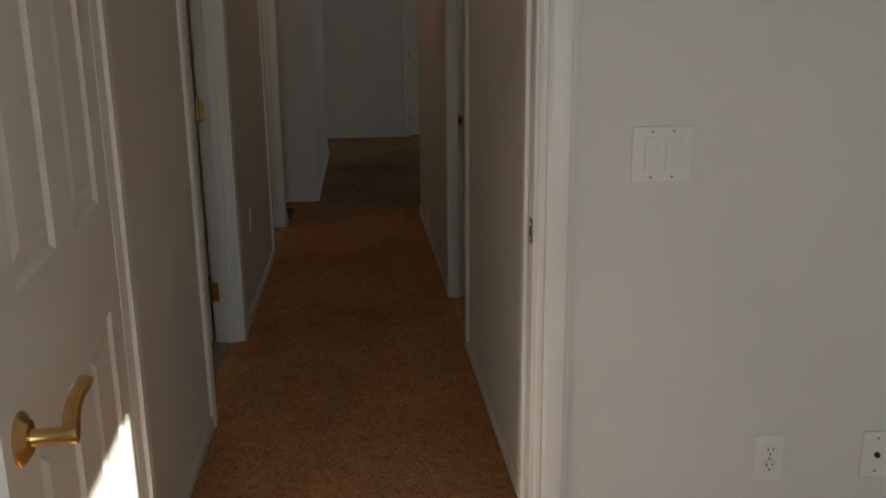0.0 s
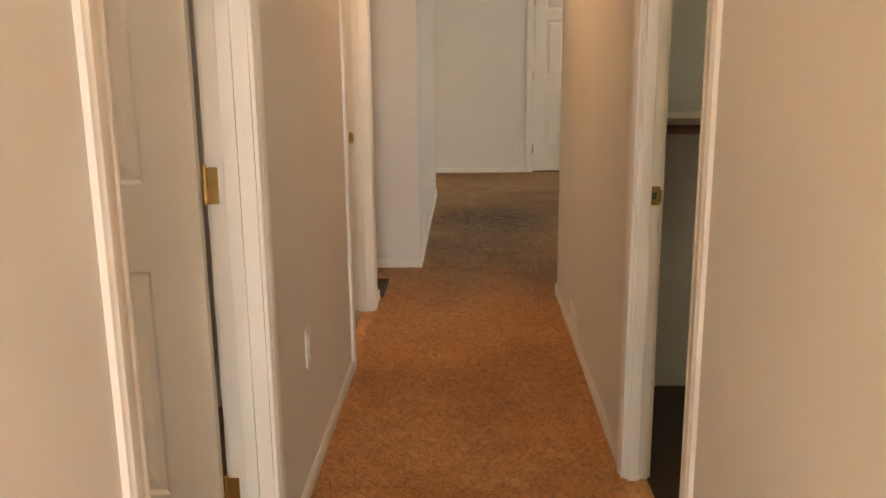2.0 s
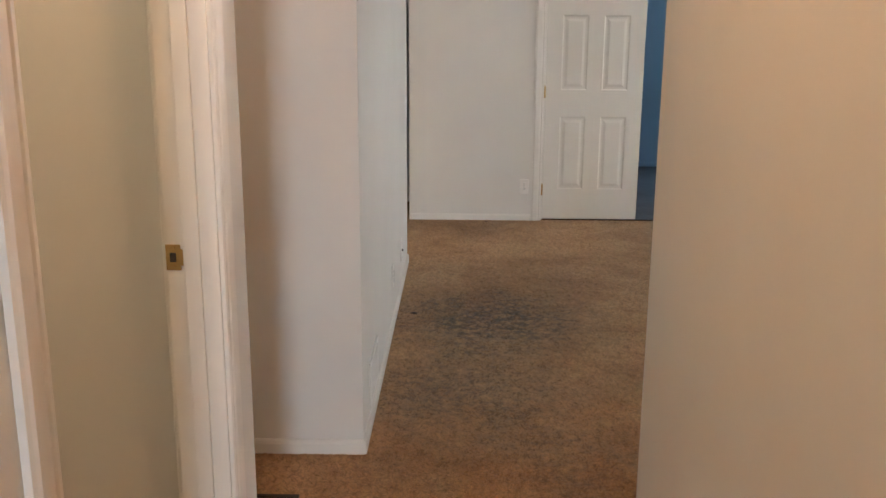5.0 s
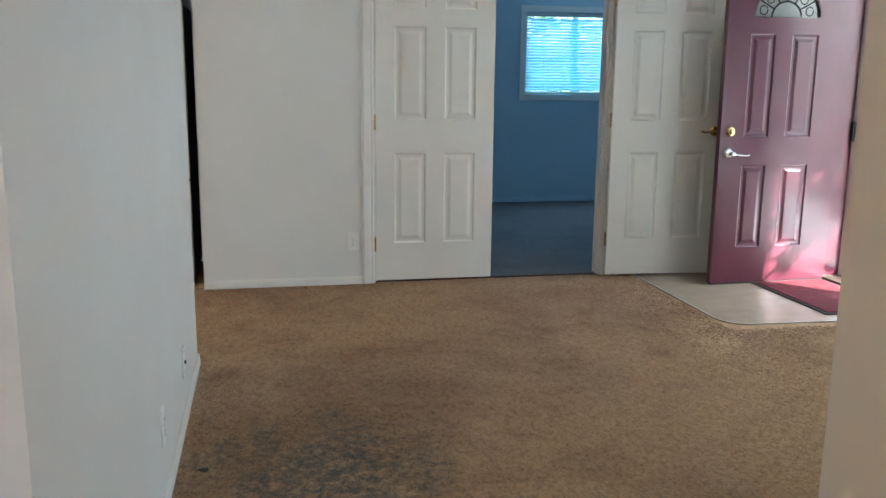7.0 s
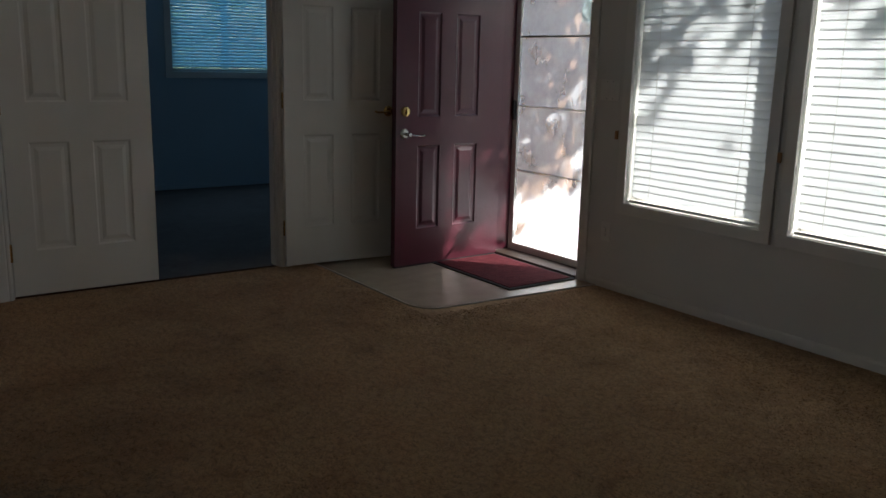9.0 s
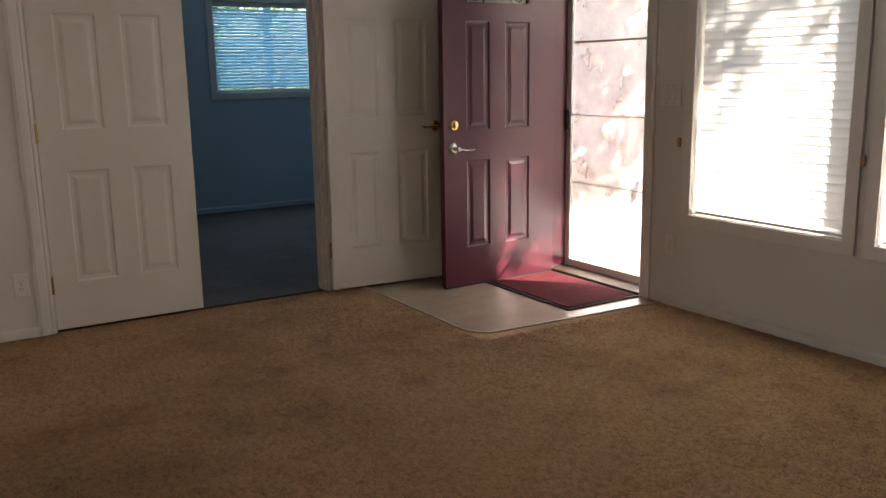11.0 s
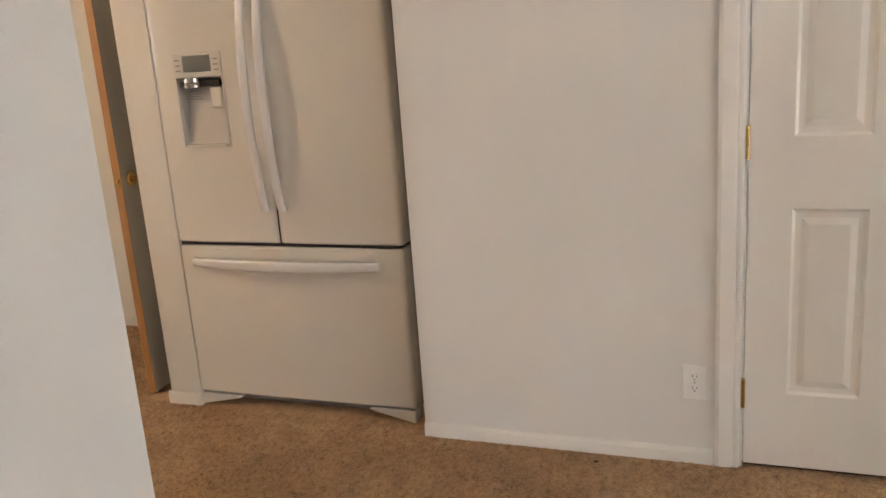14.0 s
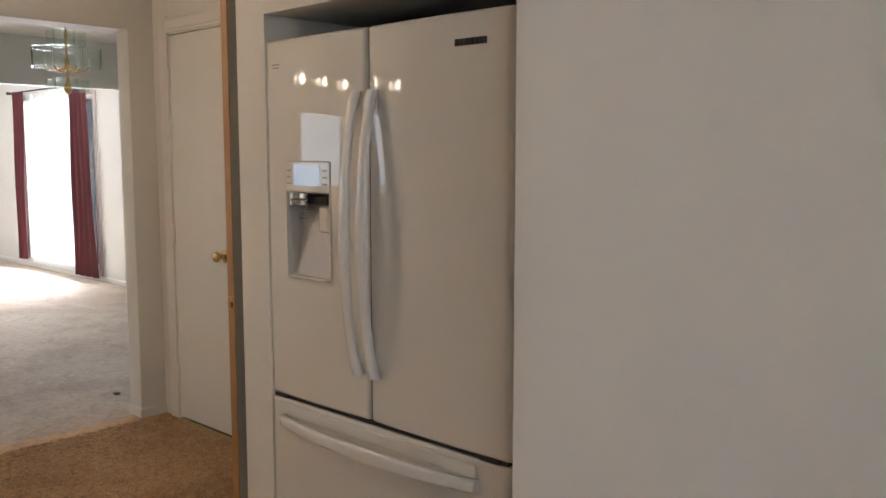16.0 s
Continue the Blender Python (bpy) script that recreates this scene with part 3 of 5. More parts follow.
def panel_leaf(root, w, h, t, panels, mat, z0=0.018, light=None):
    """Stiles and rails round the panels, each panel a part of its own."""
    xs = sorted({0.0, w, *[p[0] for p in panels], *[p[1] for p in panels]})
    zs = sorted({z0, h, *[p[2] for p in panels], *[p[3] for p in panels]})
    bm = bmesh.new()
    y0, y1 = -t / 2, t / 2
    grid = {}

    def vert(x, y, z):
        key = (round(x, 4), round(y, 4), round(z, 4))
        if key not in grid:
            grid[key] = bm.verts.new((x, y, z))
        return grid[key]

    def inside(x, z):
        return any(p[0] < x < p[1] and p[2] < z < p[3] for p in panels)

    for a, b in zip(xs, xs[1:]):
        for c, d in zip(zs, zs[1:]):
            if not inside((a + b) / 2, (c + d) / 2):
                for y in (y0, y1):
                    bm.faces.new((vert(a, y, c), vert(b, y, c), vert(b, y, d), vert(a, y, d)))
    for c, d in zip(zs, zs[1:]):
        for x in (0.0, w):
            bm.faces.new((vert(x, y0, c), vert(x, y1, c), vert(x, y1, d), vert(x, y0, d)))
    for a, b in zip(xs, xs[1:]):
        for z in (z0, h):
            bm.faces.new((vert(a, y0, z), vert(b, y0, z), vert(b, y1, z), vert(a, y1, z)))
    part("leaf", bm, mat, root)
    for p in panels:
        if light and p is light:
            continue
        bm = bmesh.new()
        add_raised_panel(bm, *p, y0, -1)
        add_raised_panel(bm, *p, y1, 1)
        part("panel", bm, mat, root)


def hinge(root, x, y, z, label="", mat=None, open_leaf=None):
    mat = mat or BRASS
    bm = bmesh.new()
    for k in range(3):
        add_cyl(bm, (x, y, z - 0.045 + 0.0302 * k), (x, y, z - 0.0165 + 0.0302 * k), 0.0062, seg=12)
    add_lathe(bm, [(0.002, 0.045), (0.0065, 0.046), (0.0058, 0.050), (0.002, 0.053)], Matrix.Translation((x, y, z)), 10)
    h = part("hinge", bm, mat, root, label, smooth=True)
    if open_leaf:
        x0, x1, y0, y1 = open_leaf
        plate = part("hinge_plate", boxes((x0, x1, y0, y1, z - 0.044, z + 0.044), bevel=0.0006), mat, h)
        horizontal = (x1 - x0) > (y1 - y0)
        for k in (-0.03, 0.0, 0.03):
            bm = bmesh.new()
            if horizontal:
                u = x0 + (x1 - x0) * (0.7 if k else 0.4)
                add_cyl(bm, (u, y0 - 0.001, z + k), (u, y0 + 0.0005, z + k), 0.0038, seg=8)
            else:
                u = y0 + (y1 - y0) * (0.7 if k else 0.4)
                add_cyl(bm, (x0 - 0.001, u, z + k), (x1 + 0.001, u, z + k), 0.0038, seg=8)
            part("screw", bm, mat, h)


def round_knob(root, x, z, t, mat, side=0, label="brass knob"):
    for sign in (-1, 1):
        if side and sign != side:
            continue
        m = Matrix.Translation((x, sign * t / 2, z)) @ pose(0, 0, 0, -90 * sign)
        bm = bmesh.new()
        add_lathe(bm, [(0.004, 0.0), (0.031, 0.0), (0.031, 0.004), (0.024, 0.009), (0.012, 0.011), (0.0105, 0.026), (0.017, 0.032), (0.025, 0.042), (0.0265, 0.052), (0.022, 0.060), (0.010, 0.064), (0.002, 0.0645)], m, 28)
        part("knob", bm, mat, root, label, smooth=True)


def lever(root, x, z, t, mat, side, way, label, rise=0.012):
    m = Matrix.Translation((x, side * t / 2, z)) @ pose(0, 0, 0, -90 * side)
    bm = bmesh.new()
    add_lathe(bm, [(0.004, 0.0), (0.033, 0.0), (0.034, 0.003), (0.032, 0.006), (0.026, 0.009), (0.022, 0.013), (0.015, 0.014), (0.004, 0.0145)], m, 32)
    rose = part("rosette", bm, mat, root, label, smooth=True)
    bm = bmesh.new()
    add_lathe(bm, [(0.004, 0.010), (0.0115, 0.012), (0.0105, 0.020), (0.0105, 0.052), (0.012, 0.056), (0.012, 0.066), (0.004, 0.068)], m, 24)
    add_tube(bm, [(x + way * 0.115 * k / 8, side * (t / 2 + 0.058 - 0.006 * math.sin(k / 8 * 3.0)), z + rise * math.sin(k / 8 * 1.8) + (0.006 if k == 8 else 0)) for k in range(9)], 0.011, 12, 0.62)
    part("lever", bm, mat, root, label, smooth=True)


def six_panels(w):
    a, b = 0.122 * w / 0.77, 0.325 * w / 0.77
    c, d = w - b, w - a
    return [(l, r, lo, hi) for l, r in ((a, b), (c, d)) for lo, hi in ((0.262, 0.842), (1.052, 1.625), (1.735, 1.915))]


LEAFT = 0.035
bed = thing("bedroom_door", "cream six-panel bedroom door standing open with a brass lever", "door", at=pose(-0.425, 2.545, 0, 0, 0, -83.8))
panel_leaf(bed, 0.84, 2.02, LEAFT, six_panels(0.84), DOORW)
lever(bed, 0.775, 0.888, LEAFT, BRASS, 1, -1, "polished brass lever", rise=0.02)
lever(bed, 0.775, 0.888, LEAFT, BRASS, -1, -1, "polished brass lever", rise=0.02)
part("latch_plate", boxes((0.8395, 0.8415, -0.012, 0.012, 0.895, 0.955)), BRASS, bed)
for z in (0.25, 1.05, 1.82):
    hinge(bed, -0.004, -LEAFT / 2 - 0.002, z)

bath = thing("bathroom_door", "white six-panel bathroom door swung open on brass hinges", "door", at=pose(-0.587, 4.492, 0, 0, 0, 183))
panel_leaf(bath, 0.79, 2.02, LEAFT, six_panels(0.79), DOORW)
round_knob(bath, 0.73, 0.93, LEAFT, BRASS)
for z in (0.24, 1.04, 1.82):
    hinge(bath, -0.008, -LEAFT / 2 - 0.002, z, "polished brass butt hinge", open_leaf=(-0.040, -0.010, -0.0215, -0.0198))

den_leaf = thing("den_door", "white six-panel closed leaf of a double door", "door", group="double door leaves", at=pose(0.754, FAR + LEAFT / 2 - 0.001, 0))
panel_leaf(den_leaf, 0.768, 2.02, LEAFT, six_panels(0.768), DOORW)
for z in (0.255, 1.035, 1.82):
    hinge(den_leaf, -0.003, -LEAFT / 2 - 0.005, z, "pale brass hinge")
part("latch_plate", boxes((0.7675, 0.7695, -0.012, 0.012, 0.91, 0.97)), BRASS, den_leaf)
part("leaf_edge", boxes((0.7682, 0.7692, -0.0174, 0.0174, 0.03, 0.90)), WOOD, den_leaf, "worn bare wood edge")

open_leaf = thing("den_door", "white six-panel leaf of a double door folded back to the wall", "door", group="double door leaves", at=pose(2.313, 11.958, 0, 0, 0, -5.2))
panel_leaf(open_leaf, 0.768, 2.02, LEAFT, six_panels(0.768), DOORW)
lever(open_leaf, 0.705, 0.985, LEAFT, BRASS, -1, -1, "dull brass lever", rise=-0.004)
for z in (0.255, 1.05, 1.82):
    hinge(open_leaf, -0.004, LEAFT / 2 - 0.012, z, "dull brass hinge")

utility = thing("closet_door", "white flush closet door, closed, with a brass knob", "door", at=pose(-3.277, 12.859 + LEAFT / 2, 0))
part("leaf", boxes((0.0, 0.523, -LEAFT / 2, LEAFT / 2, 0.012, 2.018), bevel=0.002), DOORW, utility)
round_knob(utility, 0.468, 0.915, LEAFT, BRASS, side=-1)
for z in (0.25, 1.0, 1.80):
    hinge(utility, -0.004, -LEAFT / 2 - 0.004, z, "painted hinge", mat=TRIM)

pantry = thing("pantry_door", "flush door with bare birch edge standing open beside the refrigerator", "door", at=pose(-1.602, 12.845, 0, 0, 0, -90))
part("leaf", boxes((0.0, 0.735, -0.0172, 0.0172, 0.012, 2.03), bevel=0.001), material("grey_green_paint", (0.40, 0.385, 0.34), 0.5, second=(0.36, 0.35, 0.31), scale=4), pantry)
part("door_edge", boxes((0.7353, 0.7385, -0.0175, 0.0175, 0.012, 2.03)), WOOD, pantry, "bare birch edge")
part("latch_plate", boxes((0.7386, 0.7396, -0.012, 0.012, 0.885, 0.945)), BRASS, pantry)
part("latch_bolt", boxes((0.7397, 0.748, -0.006, 0.006, 0.906, 0.924), bevel=0.002), BRASS, pantry)
round_knob(pantry, 0.675, 0.915, 0.035, BRASS, side=1)

# entry door with a fan light
entry = thing("entry_door", "maroon panelled entry door standing open, with an arched leaded light", "door", at=pose(3.742, 11.632, 0, 0, 0, 182.2))
EW, ET = 0.855, 0.044
light = (0.19, 0.685, 1.695, 1.93)
epanels = [(0.205, 0.395, 0.25, 0.785), (0.515, 0.690, 0.25, 0.785), (0.205, 0.395, 0.965, 1.605), (0.515, 0.690, 0.965, 1.605), light]
panel_leaf(entry, EW, 2.03, ET, epanels, MAROON, light=light)
bm = bmesh.new()
cx, cz, rx, rz = 0.4375, 1.697, 0.235, 0.215
arc = [(cx + rx * math.cos(math.pi * k / 20), cz + 0.012 + rz * math.sin(math.pi * k / 20)) for k in range(21)]
for y in (-0.021, 0.021):
    a = [bm.verts.new((x, y, z)) for x, z in arc]
    tr, tl = bm.verts.new((light[1], y, light[3])), bm.verts.new((light[0], y, light[3]))
    br, bl = bm.verts.new((light[1], y, light[2])), bm.verts.new((light[0], y, light[2]))
    for k in range(10):
        bm.faces.new((a[k], a[k + 1], tr))
    for k in range(10, 20):
        bm.faces.new((a[k], a[k + 1], tl))
    bm.faces.new((a[10], tl, tr))
    bm.faces.new((a[0], tr, br))
    bm.faces.new((a[20], bl, tl))
    bm.faces.new((a[0], br, bl, a[20]))
part("fan_surround", bm, MAROON, entry)
bm = boxes((light[0] + 0.005, light[1] - 0.005, -0.003, 0.003, light[2], light[3]))
pane = part("fan_pane", bm, glass("frosted_glass", (0.9, 0.95, 0.92), 0.25), entry, "obscure glass fan light")
pane.visible_shadow = False
bm = bmesh.new()
for r in (1.0, 0.45):
    add_tube(bm, [(cx + r * rx * math.cos(math.pi * k / 16), -0.001, cz + 0.012 + r * rz * math.sin(math.pi * k / 16)) for k in range(17)], 0.006, 6)
for k in range(1, 6):
    ang = math.pi * k / 6
    add_tube(bm, [(cx + r * rx * math.cos(ang), -0.001, cz + 0.012 + r * rz * math.sin(ang)) for r in (0.45, 1.0)], 0.005, 6)
for k in range(6):
    ang = math.pi * (k + 0.5) / 6
    add_tube(bm, [(cx + 0.72 * rx * math.cos(ang) + 0.028 * math.cos(q), -0.001, cz + 0.012 + 0.72 * rz * math.sin(ang) + 0.028 * math.sin(q)) for q in [2 * math.pi * i / 8 for i in range(9)]], 0.004, 5)
part("leading", bm, BLACK, entry, "dark leading")
bm = bmesh.new()
add_lathe(bm, [(0.004, 0), (0.030, 0), (0.032, 0.004), (0.029, 0.014), (0.020, 0.018), (0.004, 0.0185)], Matrix.Translation((0.79, ET / 2, 1.0)) @ pose(0, 0, 0, -90), 28)
add_box(bm, 0.783, 0.797, ET / 2 + 0.017, ET / 2 + 0.032, 0.985, 1.015, bevel=0.003)
part("deadbolt", bm, BRASS, entry, "brass deadbolt", smooth=True)
lever(entry, 0.79, 0.862, ET, CHROME, 1, -1, "satin nickel lever", rise=-0.012)
lever(entry, 0.79, 0.862, ET, CHROME, -1, -1, "satin nickel lever", rise=-0.012)
part("door_sweep", boxes((0.01, EW - 0.01, -0.018, 0.018, 0.006, 0.020)), BLACK, entry)

frame_entry = door_frame("door_frame_7", "y", 10.80, 11.68, [(ENT, -1)], ENT - 0.001, ENT + 0.141, 2.06, "white painted entry door frame")
structure("jamb_liner", boxes((3.752, 3.890, 11.6600, 11.6635, 0.023, 2.04)), MAROON, "maroon painted door jamb", "trim")
structure("threshold", boxes((3.74, 3.93, 10.817, 11.663, 0.001, 0.022), bevel=0.006), REGISTER, "dark bronze door threshold", "threshold")

# storm door outside the entry
storm = thing("storm_door", "white aluminium storm door with dusty sunlit glass panes", "storm door")
part("frame", boxes((3.895, 3.925, 10.80, 10.86, 0.02, 2.05), (3.895, 3.925, 11.62, 11.68, 0.02, 2.05), (3.895, 3.925, 10.86, 11.62, 1.98, 2.05), (3.895, 3.925, 10.86, 11.62, 0.02, 0.07), bevel=0.003), TRIM, storm)
for lo, hi in ((1.478, 1.490), (1.024, 1.030), (0.583, 0.589)):
    part("rail", boxes((3.900, 3.920, 10.86, 11.62, lo, hi), bevel=0.002), TRIM, storm)
for lo, hi in ((0.07, 0.583), (0.589, 1.024), (1.030, 1.478), (1.490, 1.98)):
    part("pane", boxes((3.909, 3.912, 10.86, 11.62, lo, hi)), DUSTY, storm, "dusty clear glass")
part("handle", boxes((3.875, 3.895, 11.635, 11.655, 0.93, 1.06), bevel=0.004), BLACK, storm, "black handle")


# ---- entry floor, mats ----
bm = bmesh.new()
loop = [(2.52, 12.0), (2.52, 10.86)] + [(2.66 - 0.14 * math.cos(a), 10.86 - 0.16 * math.sin(a)) for a in [math.pi / 2 * k / 6 for k in range(1, 7)]] + [(3.75, 10.64), (3.75, 12.0)]
top = [bm.verts.new((x, y, 0.005)) for x, y in loop]
low = [bm.verts.new((x, y, -0.01)) for x, y in loop]
bm.faces.new(top)
for k in range(len(loop)):
    bm.faces.new((top[k], top[(k + 1) % len(loop)], low[(k + 1) % len(loop)], low[k]))
structure("floor_entry", bm, VINYL, "pale beige vinyl entry floor with a rounded corner", "floor")
bm = bmesh.new()
add_tube(bm, [(x, y, 0.006) for x, y in loop[:-1]], 0.008, 8, 0.6)
structure("edge_strip", bm, STRIP, "pale metal edge strip of the vinyl", "trim")

mat_ob = thing("doormat", "worn red doormat with a dark rubber border on vinyl", "doormat")
part("border", boxes((3.19, 3.725, 10.79, 11.60, 0.006, 0.013), bevel=0.003), RUBBER, mat_ob)
bm = bmesh.new()
add_box(bm, 3.215, 3.70, 10.815, 11.575, 0.0135, 0.018, bevel=0.002)
part("mat_surface", bm, MATRED, mat_ob)


# ---- switches, outlets, vents ----
def plate_thing(name, label, category, at, gangs, kind, w=None):
    """A wall plate in the local xz plane, facing -y."""
    root = thing(name, label, category, at=at)
    w = w or (0.072 + 0.046 * (gangs - 1))
    part("plate", boxes((-w / 2, w / 2, -0.006, 0.001, -0.059, 0.059), bevel=0.003), PLASTIC, root)
    for g in range(gangs):
        x = (g - (gangs - 1) / 2) * 0.046
        if kind == "rocker":
            part("rocker_frame", boxes((x - 0.018, x + 0.018, -0.0075, -0.0062, -0.035, 0.035), bevel=0.0006), PLASTIC, root)
            bm = boxes((x - 0.0155, x + 0.0155, -0.0105, -0.0076, -0.032, 0.032), bevel=0.0012)
            for v in bm.verts:
                if v.co.z > 0 and v.co.y < -0.009:
                    v.co.y += 0.003
            part("rocker", bm, PLASTIC, root)
            for z in (-0.048, 0.048):
                b2 = bmesh.new()
                add_cyl(b2, (x, -0.0072, z), (x, -0.0058, z), 0.0032, seg=10)
                part("screw", b2, GREYP, root)
        elif kind == "outlet":
            for z in (-0.0195, 0.0195):
                b2 = bmesh.new()
                add_lathe(b2, [(0.002, 0.0), (0.0165, 0.0), (0.0165, 0.0022), (0.0155, 0.003), (0.002, 0.0031)], Matrix.Translation((x, -0.006, z)) @ pose(0, 0, 0, 90), 20)
                part("socket", b2, PLASTIC, root, smooth=True)
                part("slots", boxes((x - 0.0075, x - 0.0055, -0.0096, -0.0088, z - 0.001, z + 0.008), (x + 0.0055, x + 0.0075, -0.0096, -0.0088, z, z + 0.007), (x - 0.002, x + 0.002, -0.0096, -0.0088, z - 0.010, z - 0.006)), BLACK, root)
            b2 = bmesh.new()
            add_cyl(b2, (x, -0.0075, 0), (x, -0.0055, 0), 0.003, seg=10)
            part("screw", b2, GREYP, root)
        elif kind == "jack":
            b2 = bmesh.new()
            add_cyl(b2, (x, -0.013, 0), (x, -0.005, 0), 0.0065, seg=12)
            part("jack", b2, BLACK, root)
            for z in (-0.042, 0.042):
                b2 = bmesh.new()
                add_cyl(b2, (x, -0.0075, z), (x, -0.0055, z), 0.003, seg=10)
                part("screw", b2, GREYP, root)
    return root


plate_thing("light_switch", "white double rocker switch on the bedroom wall", "light switch", pose(0.725, 2.5295, 1.102), 2, "rocker", 0.13)
plate_thing("outlet", "white duplex outlet low on the bedroom wall", "outlet", pose(1.021, 2.5295, 0.384), 1, "outlet")
plate_thing("cable_outlet", "white cable jack plate low on the bedroom wall", "outlet", pose(1.285, 2.5295, 0.377), 1, "jack")
plate_thing("outlet", "white outlet low on the hallway wall", "outlet", pose(HL + 0.0005, 5.04, 0.45, 0, 0, 90), 1, "outlet")
plate_thing("outlet", "white duplex outlet beside the double door", "outlet", pose(0.607, FAR - 0.0005, 0.281), 1, "outlet")
plate_thing("outlet", "white outlet on the living room wall", "outlet", pose(LW + 0.0005, 9.17, 0.265, 0, 0, 90), 1, "outlet")
plate_thing("outlet", "white outlet on the living room wall near its end", "outlet", pose(LW + 0.0005, 9.87, 0.235, 0, 0, 90), 1, "jack")
plate_thing("outlet", "white outlet on the wall under the window", "outlet", pose(ENT - 0.0005, 10.585, 0.345, 0, 0, -90), 1, "outlet")
plate_thing("outlet", "white outlet low on the blue wall", "outlet", pose(3.90, 15.4995, 0.36), 1, "outlet")
plate_thing("light_switch", "white double rocker switch by the entry door", "light switch", pose(ENT - 0.0005, 10.62, 1.17, 0, 0, -90), 2, "rocker", 0.15)
plate_thing("light_switch", "white double rocker switch by the closet door", "light switch", pose(-2.57, 12.8595, 1.063), 2, "rocker", 0.12)


def wall_vent(label, at, w, h):
    root = thing("wall_vent", label, "vent", at=at)
    part("frame", boxes((-w / 2, w / 2, -0.007, 0, -h / 2, -h / 2 + 0.02), (-w / 2, w / 2, -0.007, 0, h / 2 - 0.02, h / 2), (-w / 2, -w / 2 + 0.02, -0.007, 0, -h / 2 + 0.02, h / 2 - 0.02), (w / 2 - 0.02, w / 2, -0.007, 0, -h / 2 + 0.02, h / 2 - 0.02)), PLASTIC, root)
    part("backing", boxes((-w / 2 + 0.02, w / 2 - 0.02, -0.001, 0, -h / 2 + 0.02, h / 2 - 0.02)), GREYP, root)
    n = int((h - 0.04) / 0.012)
    bm = boxes((-w / 2 + 0.021, w / 2 - 0.021, -0.0012, 0.0012, -0.004, 0.004))
    bmesh.ops.rotate(bm, verts=bm.verts, cent=(0, 0, 0), matrix=Matrix.Rotation(radians(50), 3, "X"))
    me = finish(bm, "slat", PLASTIC)
    for k in range(n):
        s = new("slat", me)
        s.parent = root
        s.location = (0, -0.0045, -h / 2 + 0.027 + k * 0.012)
    return root


wall_vent("white slatted vent low on the hallway wall", pose(HR - 0.0005, 6.43, 0.105, 0, 0, -90), 0.20, 0.115)
wall_vent("white slatted vent low on the living room wall", pose(LW + 0.0005, 8.15, 0.165, 0, 0, 90), 0.32, 0.17)
reg = thing("floor_register", "dark brown metal floor register set in the carpet", "vent")
part("frame", boxes((-0.60, -0.43, 7.11, 7.125, 0.001, 0.007), (-0.60, -0.43, 7.475, 7.49, 0.001, 0.007), (-0.60, -0.585, 7.125, 7.475, 0.001, 0.007), (-0.445, -0.43, 7.125, 7.475, 0.001, 0.007)), REGISTER, reg)
for k in range(17):
    part("bar", boxes((-0.584, -0.446, 7.132 + 0.02 * k, 7.141 + 0.02 * k, 0.001, 0.006)), REGISTER, reg)
for n, (x, y, r) in (("carpet_debris", (-0.165, 9.40, 0.016)), ("carpet_debris", (-3.98, 12.84, 0.022)), ("carpet_debris", (0.30, 11.93, 0.008))):
    bm = bmesh.new()
    bmesh.ops.create_icosphere(bm, subdivisions=2, radius=r, matrix=Matrix.Translation((x, y, 0.004)) @ Matrix.Diagonal((1.2, 0.9, 0.4, 1)))
    for v in bm.verts:
        v.co += Vector((0.3, 0.3, 0.1)) * r * noise.noise(v.co * 90)
    tagged(part(n, bm, REGISTER, None), "small dark scrap lying on the carpet", "debris")


# ---- refrigerator ----
fridge = thing("refrigerator", "white french-door refrigerator with dispenser, set in a wall niche", "refrigerator")
FX0, FX1, FM, FY = -1.326, -0.385, -0.876, 12.066
part("cabinet", boxes((FX0 + 0.004, FX1 - 0.004, FY + 0.082, 12.80, 0.045, 1.735), bevel=0.004), material("charcoal_enamel", (0.06, 0.06, 0.062), 0.5, second=(0.05, 0.05, 0.052), scale=20), fridge, "dark textured cabinet sides")


